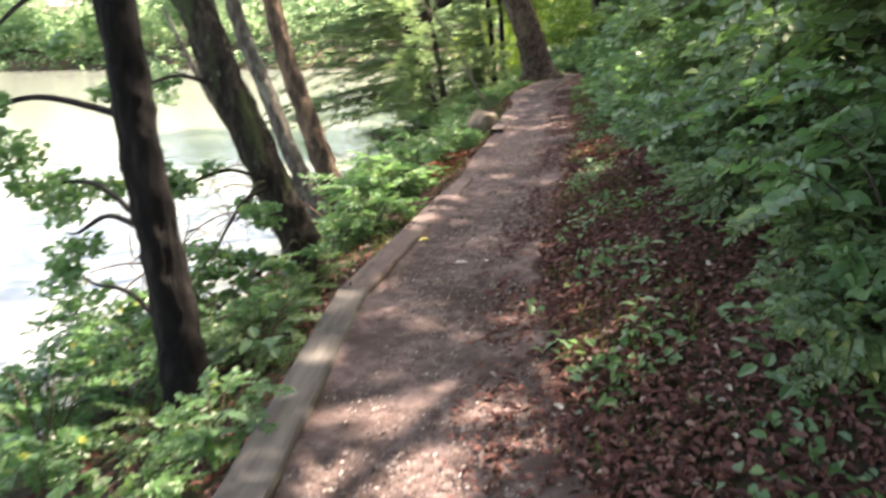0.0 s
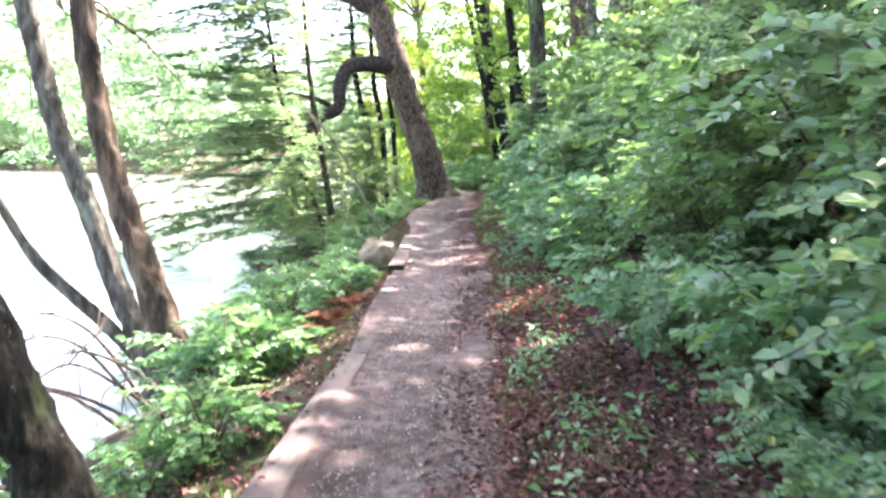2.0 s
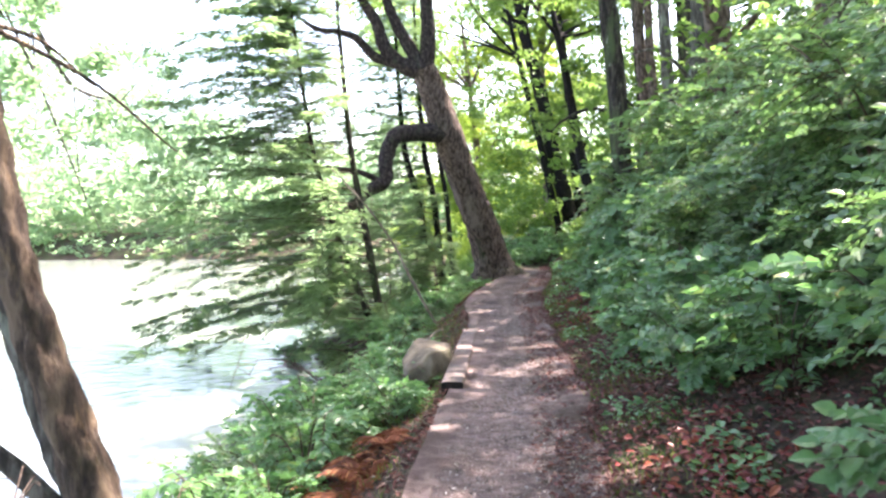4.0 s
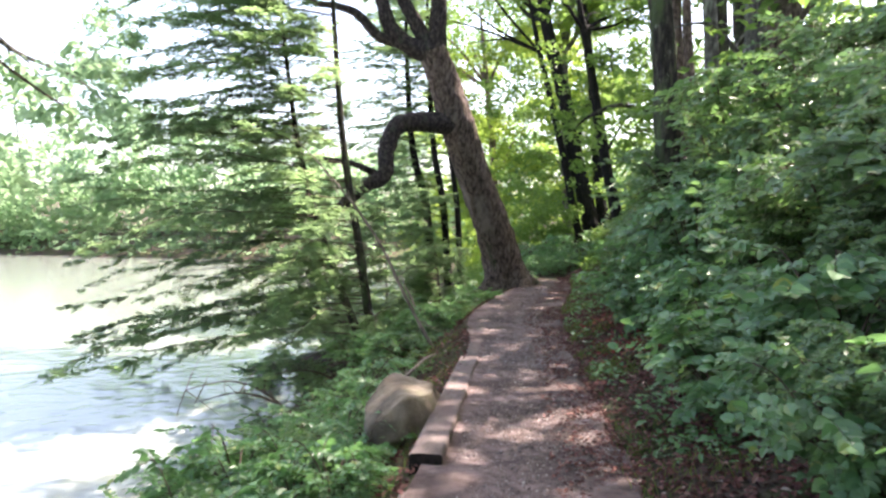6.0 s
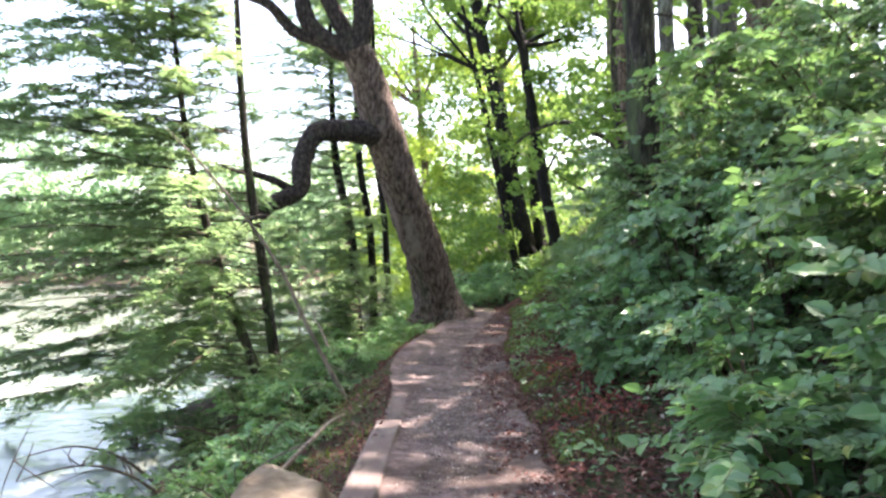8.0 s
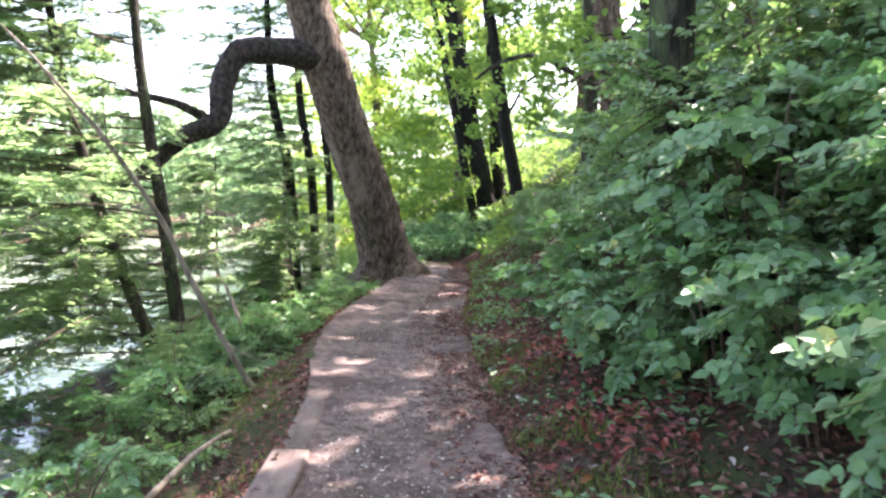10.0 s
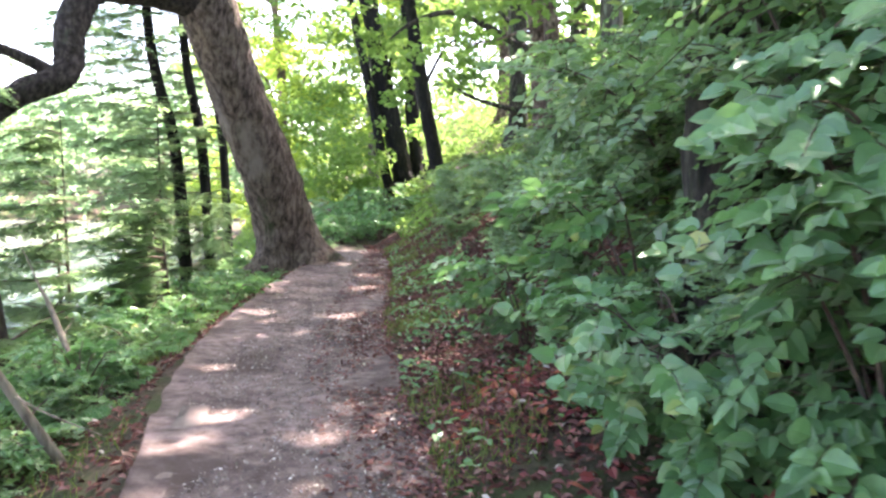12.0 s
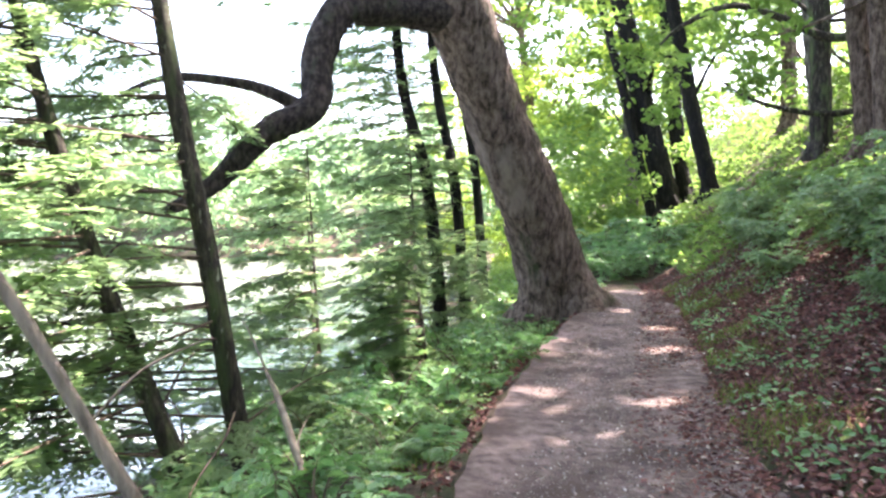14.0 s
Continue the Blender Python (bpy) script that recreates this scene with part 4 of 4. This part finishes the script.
def set_bank(x, y, k, s, z=None):
    if 10.1 < y < 12.3 and x > -0.5 or 6.8 < y < 11.2 and x < -1.15 or 7.6 < y < 10.2 and x > -0.45:
        return
    m = Matrix.LocRotScale((x, y, float(land(x, y)) if z is None else z), Euler((0, g.uniform(-0.15, 0.15), g.uniform(0, 6.28))), (s, s, s))
    ob = bank[k] if k not in used else copy_thing(bank[k], Matrix.Identity(4))
    used.add(k)
    ob.matrix_basis = m


for y in np.arange(2.0, 34, 0.62):
    for d in (0.5, 1.0, 1.6, 2.2, 2.9, 3.7, 4.5):
        if d > 3 and y < 20:
            continue
        if (y < 12 and d < 0.7 and g.random() < 0.6) or (y < 6.5 and g.random() < 0.62) or (d > 2.5 and g.random() < 0.4):
            continue
        if 12.5 < y < 19.5 and d < 0.7:
            continue
        if 16.5 < y < 26 and d > 1.2 and g.random() < 0.7:
            continue
        set_bank(left_edge(y) - d + g.uniform(-0.2, 0.2), y + g.uniform(-0.25, 0.25), int(g.choice([0, 1, 1])), g.uniform(0.6, 1.05) * (1.0 if d > 0.8 else 0.75))
for x, y, s in [(-0.95, 4.6, 0.7), (-1.4, 4.2, 0.75), (-1.8, 3.6, 0.8), (-2.0, 4.8, 0.9), (-1.5, 7.4, 0.9), (-2.0, 8.6, 1.0)]:
    set_bank(x, y, 2, s)

# small green weeds on the litter bank
n = 16000
y = g.uniform(0.4, 30, n)
d = 0.05 + 1.5 * g.random(n)
x = right_edge(y) + d
keep = (np.sin(x * 7.1 + 3 * np.sin(y * 1.1)) + np.sin(y * 4.3 + 2 * np.sin(x * 2.0)) + g.normal(0, 0.5, n)) > 0.75
x, y = x[keep], y[keep]
n = len(x)
c = np.stack([x, y, land(x, y) + 0.02 + 0.13 * g.random(n) ** 2], 1)
v, q = leaves(c, g.normal(size=c.shape) * np.array([1, 1, 0.35]), g.normal(size=c.shape) * 0.4 + np.array([-0.2, -0.2, 1.0]), 0.055 * g.uniform(0.5, 1.5, n), 0.034 * g.uniform(0.5, 1.5, n))
tagged(part_np("bank_weeds", v, q, M_LEAF_NEAR, smooth=False), "scattered low green weeds among the dead leaves", "weeds", kind="stuff")
for x, y, s in [(-0.45, 2.75, 0.5), (-0.6, 2.3, 0.45), (0.0, 9.5, 0.8), (-0.2, 9.0, 0.9), (0.1, 10.4, 0.8), (-0.3, 10.0, 1.0), (0.2, 12.6, 0.7), (0.3, 13.4, 0.6), (-0.1, 12.9, 0.7), (0.35, 12.4, 0.4), (-0.5, 11.8, 1.0), (-0.9, 9.4, 1.1)]:
    set_bank(x, y, 0, s)
for x, y, s in [(3.9, 33.6, 0.9), (4.4, 34.2, 1.0), (4.9, 33.8, 0.8), (5.2, 34.8, 1.1), (4.0, 35.2, 1.2), (4.7, 35.6, 1.3), (3.4, 34.8, 1.1), (5.6, 36, 1.3), (4.3, 36.8, 1.5), (5.1, 37.4, 1.5), (3.7, 37.6, 1.5), (4.6, 39, 1.8), (5.6, 39.6, 1.8)]:
    set_bank(x, y, 0, s)


def seedling(seed, height, n, size):
    """A single-stemmed seedling with broad paired leaves."""
    g_ = np.random.default_rng(seed)
    root = new("seedling")
    tagged(root, "broad-leaved green seedling growing through dead leaves", "seedling", "seedlings on the litter bank")
    p = np.array([[0, 0, -0.03], [*g_.normal(0, 0.03, 2), height * 0.5], [*g_.normal(0, 0.06, 2), height]])
    v, q = tube(p, [0.005, 0.004, 0.002], 5, 0, seed)
    part_np("stem", v, q, M_TWIG, root)
    f = np.linspace(0.35, 1.0, n)
    b = np.stack([np.interp(f, [0, 0.5, 1], p[:, j]) for j in range(3)], 1)
    a = np.arange(n) * 2.4 + g_.uniform(0, 6)
    ax = np.stack([np.cos(a), np.sin(a), g_.uniform(-0.25, 0.35, n)], 1)
    L = size * g_.uniform(0.7, 1.2, n)
    for k in range(n):
        v, q = broad_leaves((b + unit(ax) * (L * 0.6)[:, None])[k:k + 1], ax[k:k + 1], np.array([[-0.2, -0.25, 1.0]]) + g_.normal(0, 0.2, (1, 3)), L[k], L[k] * 0.62, 0.15, 0.15)
        part_np("leaf", v, q, M_LEAF_NEAR, root, smooth=False)
    return root


sprouts = [seedling(401, 0.16, 6, 0.085), seedling(402, 0.28, 8, 0.10), seedling(403, 0.10, 5, 0.07)]
gs = np.random.default_rng(55)
at = [(right_edge(yy) + 0.12 + 0.95 * gs.random(), yy, int(gs.integers(0, 3)), gs.uniform(0.5, 0.95)) for yy in np.sort(gs.uniform(1.6, 24, 75))]
at += [(-0.47, 2.62, 1, 1.1), (-0.70, 2.30, 1, 1.0), (-0.55, 2.15, 0, 1.2), (-0.42, 3.3, 0, 1.0), (-0.55, 3.9, 1, 1.0), (1.08, 3.3, 0, 1.0), (1.0, 3.5, 2, 1.2), (0.95, 4.1, 2, 1.0), (2.35, 13.2, 1, 1.0), (2.45, 13.6, 0, 1.3)]
placed = set()
for xx, yy, k, sc in at:
    ob = copy_thing(sprouts[k], Matrix.Identity(4)) if k in placed else sprouts[k]
    placed.add(k)
    ob.matrix_basis = Matrix.LocRotScale((xx, yy, float(land(xx, yy))), Euler((gs.uniform(-0.2, 0.2), gs.uniform(-0.3, 0.1), gs.uniform(0, 6.28))), (sc, sc, sc))


def fern(x, y, fronds, length, mat, label, seed):
    """A rosette of arching fronds with paired leaflets."""
    g_ = np.random.default_rng(seed)
    root = new("fern")
    tagged(root, label, "fern", "ferns on the lake bank")
    for k in range(fronds):
        a = g_.uniform(0, 6.28)
        L = length * g_.uniform(0.7, 1.15)
        t_ = np.linspace(0.12, 1.0, 16)
        d = np.array([math.cos(a), math.sin(a), 0])
        sd = np.array([-d[1], d[0], 0])
        up = g_.uniform(0.6, 1.0)
        sp = d * (t_ * L * 0.8)[:, None] + np.array([0, 0, 1.0]) * (L * (up * t_ - 0.75 * t_ ** 2.2))[:, None]
        w = 0.30 * L * np.sin(np.pi * np.clip(t_ * 0.85 + 0.12, 0, 1)) + 0.01
        c = np.concatenate([sp + sd * (w * 0.5)[:, None], sp - sd * (w * 0.5)[:, None]])
        ax = np.concatenate([np.broadcast_to(sd + d * 0.4, sp.shape), np.broadcast_to(-sd + d * 0.4, sp.shape)]) + g_.normal(0, 0.08, (32, 3)) - np.array([0, 0, 0.15])
        v, q = leaves(c, ax, np.broadcast_to(np.array([0, 0, 1.0]), c.shape) + g_.normal(0, 0.15, c.shape), np.concatenate([w, w]), np.full(32, 0.30 * L / 5))
        part_np("frond", v, q, mat, root, smooth=False)
    root.location = (x, y, float(land(x, y)))
    return root


for k, (x, y, n, L) in enumerate([(0.08, 11.2, 9, 0.42), (0.12, 10.75, 8, 0.38), (-0.12, 11.5, 9, 0.45), (0.22, 11.6, 8, 0.36), (0.0, 10.35, 7, 0.34), (-0.25, 11.0, 8, 0.42)]):
    fern(x, y, n, L, M_RUST, "rusty brown withered fern beside the path", 300 + k)
for k, (x, y, n, L) in enumerate([(-0.35, 9.7, 9, 0.5), (-0.5, 10.6, 9, 0.5), (-0.25, 12.2, 9, 0.5), (0.0, 12.4, 8, 0.45), (0.9, 20.6, 8, 0.4), (1.05, 21.8, 8, 0.42), (1.5, 23.6, 8, 0.42), (0.55, 20.0, 8, 0.4), (1.9, 25.4, 8, 0.4), (2.1, 26.9, 8, 0.4)]):
    fern(x, y, n, L, M_LEAF_NEAR, "fresh green fern on the lake bank", 320 + k)


def dead_branch(points, radii, twigs, label, seed, name="dead_branch", mat=None):
    g_ = np.random.default_rng(seed)
    root = new(name)
    tagged(root, label, "branch")
    off = np.array(points[0], dtype=float)
    root.location = points[0]
    p = np.array(points, dtype=float) - off
    v, q = tube(p, radii, 8, 0.08, seed, 0.02)
    part_np("stem", v, q, mat or M_DEADWOOD, root)
    for k in range(twigs):
        i = g_.integers(1, len(p))
        d = unit(g_.normal(size=(1, 3)))[0]
        L = g_.uniform(0.25, 0.8)
        v, q = tube([p[i], p[i] + d * L * 0.5 + g_.normal(0, 0.04, 3), p[i] + d * L + np.array([0, 0, -0.08])], [0.008, 0.006, 0.002], 5, 0, seed + k)
        part_np("twig", v, q, mat or M_DEADWOOD, root)
    return root


dead_branch([(0.76, 19.4, -0.5), (0.42, 19.3, 0.12), (0.12, 19.2, 0.72), (-0.10, 19.1, 1.2), (-0.50, 19.0, 1.8), (-1.0, 18.9, 2.4), (-1.4, 18.8, 2.8)], [0.032, 0.028, 0.025, 0.022, 0.018, 0.012, 0.005], 7, "bare pale dead sapling leaning over the bank", 351, "dead_sapling")
dead_branch([(0.42, 15.3, -0.06), (0.55, 16.0, -0.02), (0.64, 16.7, -0.03), (0.74, 17.3, -0.08)], [0.018, 0.018, 0.016, 0.011], 1, "pale fallen branch lying on the bank", 352)
dead_branch([(0.62, 20.6, -0.35), (0.4, 20.9, -0.05), (0.2, 21.1, 0.35), (0.1, 21.2, 0.5)], [0.03, 0.026, 0.02, 0.008], 3, "short broken dead stem on the bank", 353)
for k, (x, y) in enumerate([(-1.7, 8.3), (-2.1, 8.9), (-2.4, 8.1), (-1.5, 19.4), (-1.1, 18.6), (-0.6, 20.4)]):
    dead_branch([(x, y, WATER - 0.05), (x - 0.4, y - 0.2, WATER + 0.35), (x - 0.9, y - 0.3, WATER + 0.5), (x - 1.4, y - 0.6, WATER + 0.42)], [0.02, 0.016, 0.011, 0.004], 8, "dark tangled dead branch in the shallow water", 360 + k, mat=M_TWIG)

for k, (x, y, dx, dz) in enumerate([(-1.5, 10.4, -1.3, 0.5), (-1.7, 9.9, -1.5, 0.3), (-1.9, 10.8, -1.4, 0.8), (-2.0, 10.2, -1.2, 0.15), (-1.4, 9.6, -1.1, 0.6), (-2.3, 11.4, -1.3, 0.4)]):
    dead_branch([(x, y, max(float(land(x, y)), WATER) - 0.03), (x + dx * 0.35, y - 0.15, -1.0 + dz * 0.7), (x + dx * 0.75, y - 0.1, -1.0 + dz), (x + dx, y - 0.4, -1.15 + dz)], [0.022, 0.018, 0.011, 0.004], 9, "dark bare tangled branch over the shallow water", 380 + k, mat=M_TWIG)
dead_branch([(7.0, 35.2, float(land(7.0, 35.2)) + 0.08), (7.5, 35.7, float(land(7.5, 35.7)) + 0.10), (8.1, 36.4, float(land(8.1, 36.4)) + 0.09)], [0.11, 0.12, 0.09], 3, "grey fallen log lying on the wooded bank", 371, "fallen_log")

# ---- far shore woods ----
g = np.random.default_rng(77)
fc, fr = [], []
for k in range(150):
    if k < 105:
        x = -85 + k * 1.12 + g.uniform(-1, 1)
        y = 80 + g.uniform(0, 16)
    else:
        x = -82 - g.uniform(0, 12)
        y = -10 + (k - 105) * 2.1
    h = g.uniform(7, 15)
    for _ in range(5):
        fc.append((x + g.normal(0, 1.5), y + g.normal(0, 1.5), -0.6 + h * g.uniform(0.0, 1.0)))
        fr.append(g.uniform(1.8, 3.0))
for k in range(90):
    fc.append((-84 + k * 1.2, 76.5 + 2.5 * math.sin((-84 + k * 1.2) * 0.11) + g.uniform(-0.3, 1.5), g.uniform(-1.1, 0.4)))
    fr.append(g.uniform(1.0, 1.7))
v, q = crown_cloud(fc, fr, 110000, 0.55, 78, 0.9)
far = part_np("far_woods", v, q, M_LEAF_FAR, smooth=False)
tagged(far, "pale sunlit green woods across the lake", "woods", kind="stuff")
# light woods beyond the oak and up the hill, and unseen clumps behind the start
fc, fr, sc_, sr_ = [], [], [], []
for k in range(120):
    y = g.uniform(36, 62)
    x = g.uniform(4.5, 30) + max(0, (36 - y)) if k % 3 else g.uniform(2.0, 9.0)
    fc.append((x, y, float(land(x, y)) + g.uniform(0.3, 8.0)))
    fr.append(g.uniform(0.9, 1.8))
# clumps nobody sees, added to block skylight from behind the start
for k in range(46):
    x, y = g.uniform(-4.5, 8.0), g.uniform(-16, -5)
    fc.append((x, y, max(float(land(x, y)), -1.0) + g.uniform(0.2, 8.0)))
    fr.append(g.uniform(1.0, 1.9))
for k in range(70):
    x, y = g.uniform(-1.0, 9.0), g.uniform(43, 66)
    sc_.append((x, y, max(float(land(x, y)), -1.0) + 0.3 + 12.0 * g.random()))
    sr_.append(g.uniform(1.0, 2.0))
for k in range(34):
    x, y = g.uniform(10, 24), g.uniform(-4, 36)
    fc.append((x, y, float(land(x, y)) + g.uniform(0.3, 7.0)))
    fr.append(g.uniform(0.9, 1.8))
v, q = crown_cloud(fc, fr, 76000, 0.2, 79, 0.8)
tagged(part_np("woodland_understory", v, q, M_LEAF_CROWN, smooth=False), "yellow-green woodland understory leaves, with unseen light-blocking clumps behind the start", "foliage", kind="stuff")

v, q = crown_cloud(sc_, sr_, 42000, 0.2, 80, 0.6)
tagged(part_np("sunlit_woods", v, q, M_LEAF_SUN_TINT, smooth=False), "bright yellow-green leaves beyond the oak with sunlight put into their colour", "foliage", kind="stuff")

# ---- ground cover ----
n = 9000
y = g.uniform(31, 64, n)
x = left_edge(y) - 0.2 - 2.6 * g.random(n) ** 1.4
c = np.stack([x, y, np.maximum(land(x, y), WATER) + 0.7 * g.random(n) ** 1.6 * (0.6 + 0.4 * np.sin(x * 1.7) * np.sin(y * 1.3))], 1)
v, q = leaves(c, g.normal(size=c.shape) * np.array([1, 1, 0.4]), g.normal(size=c.shape) * 0.5 + np.array([0.1, -0.2, 1.0]), 0.15 * g.uniform(0.5, 1.3, n), 0.09 * g.uniform(0.5, 1.3, n))
tagged(part_np("shore_groundcover", v, q, M_LEAF_CROWN, smooth=False), "low green leaves covering the lake shore", "groundcover", kind="stuff")
g = np.random.default_rng(91)
n = 60000
y = g.uniform(16, 60, n)
x = right_edge(y) + np.where(y > 31, 0.5, 1.9) + 16 * g.random(n) ** 1.3
c = np.stack([x, y, land(x, y) + 0.6 * g.random(n) ** 2 * (0.5 + 0.5 * np.sin(x * 1.7) * np.sin(y * 1.3))], 1)
v, q = leaves(c, g.normal(size=c.shape) * np.array([1, 1, 0.4]), g.normal(size=c.shape) * 0.5 + np.array([-0.3, -0.2, 1.0]), 0.14 * g.uniform(0.5, 1.3, n), 0.085 * g.uniform(0.5, 1.3, n))
tagged(part_np("hillside_groundcover", v, q, M_LEAF_CROWN, smooth=False), "low green leaves covering the wooded hillside", "groundcover", kind="stuff")


def litter(n, d0, d1, y0, y1, side, size, mat, name, label, power=1.0, tilt=0.35):
    y = g.uniform(y0, y1, n)
    d = d0 + (d1 - d0) * g.random(n) ** power
    x = right_edge(y) + d if side > 0 else left_edge(y) - d
    z = land(x, y) + g.uniform(0.004, 0.035, n)
    c = np.stack([x, y, z], 1)
    ax = g.normal(size=(n, 3)) * np.array([1, 1, 0.25])
    L = size * g.uniform(0.5, 1.4, n)
    v, q = leaves(c, ax, g.normal(size=(n, 3)) * tilt + np.array([-0.3 * side, 0, 1.0]), L, L * 0.55, g.uniform(-0.1, 0.3), 0.3)
    return tagged(part_np(name, v, q, mat, smooth=False), label, "leaf litter", kind="stuff")


litter(66000, -0.32, 2.8, 0.2, 33, 1, 0.045, M_LITTER, "leaf_litter", "dry reddish-brown fallen leaves on the bank", 1.2)
litter(26000, -0.3, 1.9, 0.2, 8, 1, 0.042, M_LITTER, "leaf_litter", "dry reddish-brown fallen leaves thick on the bank", 1.0)
litter(24000, 0.1, 2.6, 18, 30, 1, 0.05, M_LITTER, "leaf_litter", "deep red-brown fallen leaves on the bank by the oak", 1.0)
litter(11000, 0.0, 1.5, 0.2, 30, -1, 0.05, M_LITTER, "leaf_litter", "dry brown fallen leaves on the lake side", 1.3)


def on_path(n, y0, y1, edge):
    y = g.uniform(y0, y1, n)
    u = g.random(n) if not edge else 1 - 0.45 * g.random(n) ** 2.4
    x = left_edge(y) + 0.2 + (right_edge(y) - left_edge(y) - 0.2) * u
    return x, y


x, y = on_path(11000, 0.3, 31, True)
c = np.stack([x, y, np.full(len(x), 0.014)], 1)
L = 0.034 * g.uniform(0.5, 1.6, len(x))
v, q = leaves(c, g.normal(size=c.shape) * np.array([1, 1, 0.15]), g.normal(size=c.shape) * 0.2 + np.array([0, 0, 1.0]), L, L * 0.5)
tagged(part_np("path_leaf_bits", v, q, M_LITTER, smooth=False), "small brown leaf scraps strewn on the path", "leaf litter", kind="stuff")
x, y = on_path(60000, 0.3, 31, False)
c = np.stack([x, y, np.full(len(x), 0.008)], 1)
L = 0.014 * g.uniform(0.4, 1.8, len(x))
v, q = blades(c, g.normal(size=c.shape) * np.array([1, 1, 0.4]), g.normal(size=c.shape) * 0.5 + np.array([0, 0, 1.0]), L, L * 0.7)
tagged(part_np("path_grit", v, q, M_STONE, smooth=False), "grit and wood crumbs on the packed path", "gravel", kind="stuff")


def grass(n, d0, d1, y0, y1, side, height, name, label, mat=None):
    y = g.uniform(y0, y1, n)
    clump = np.sin(y * 2.1) + np.sin(y * 5.3 + 1) > 0.1
    y = y[clump]
    n = len(y)
    d = d0 + (d1 - d0) * g.random(n)
    x = right_edge(y) + d if side > 0 else left_edge(y) - d
    h = height * g.uniform(0.4, 1.2, n)
    ax = g.normal(size=(n, 3)) * 0.45 + np.array([0, 0, 1.0])
    c = np.stack([x, y, land(x, y) + h * 0.42], 1)
    v, q = blades(c, ax, g.normal(size=(n, 3)), h, 0.007)
    return tagged(part_np(name, v, q, mat or M_GRASS, smooth=False), label, "grass", kind="stuff")


grass(5000, 0.0, 0.5, 15, 31, 1, 0.12, "bank_grass", "mossy yellow-green grass fringe beside the path")
grass(6000, 0.6, 2.2, 27, 37, 1, 0.16, "bank_grass", "yellow-green grass on the bank by the oak")
grass(9000, -0.05, 0.75, 1, 31, 1, 0.10, "bank_grass", "thin yellow-green grass tufts on the bank")
grass(9000, 0.1, 1.6, 1, 33, -1, 0.16, "bank_grass", "grass and moss tufts on the lake bank")


n = 900
y = np.concatenate([g.normal(9.6, 0.5, 400), g.normal(16.6, 0.4, 250), g.normal(18.4, 0.4, 250)])
x = right_edge(y) + 0.6 + g.normal(0, 0.2, n)
c = np.stack([x, y, land(x, y) + 0.02 + 0.1 * g.random(n) ** 2], 1)
v, q = leaves(c, g.normal(size=c.shape) * np.array([1, 1, 0.35]), g.normal(size=c.shape) * 0.4 + np.array([-0.2, -0.2, 1.0]), 0.06 * g.uniform(0.5, 1.4, n), 0.035 * g.uniform(0.5, 1.4, n))
tagged(part_np("red_creeper", v, q, M_RED, smooth=False), "low reddened creeper leaves on the bank", "creeper", kind="stuff")


def small_leaf(x, y, size, mat, name, label, turn):
    v, q = leaves(np.zeros((1, 3)), np.array([[math.cos(turn), math.sin(turn), 0.05]]), np.array([[0.1, 0.05, 1.0]]), size, size * 0.6, 0.05, 0.2)
    ob = part_np(name, v, q, mat)
    ob.location = (x, y, 0.02)
    return tagged(ob, label, "leaf")


small_leaf(0.19, 5.68, 0.11, M_YELLOW, "fallen_leaf", "yellow fallen leaf lying on the path", 0.5)
small_leaf(0.50, 5.06, 0.10, M_PALE, "fallen_leaf", "pale curled fallen leaf lying on the path", 0.2)
small_leaf(0.68, 5.12, 0.05, M_PALE, "fallen_leaf", "small pale fallen leaf lying on the path", 1.2)
small_leaf(1.0, 2.9, 0.07, M_PALE, "fallen_leaf", "pale fallen leaf scrap on the path", 2.0)
small_leaf(1.46, 8.10, 0.06, M_PALE, "fallen_leaf", "small pale fallen leaf by the bank", 0.4)
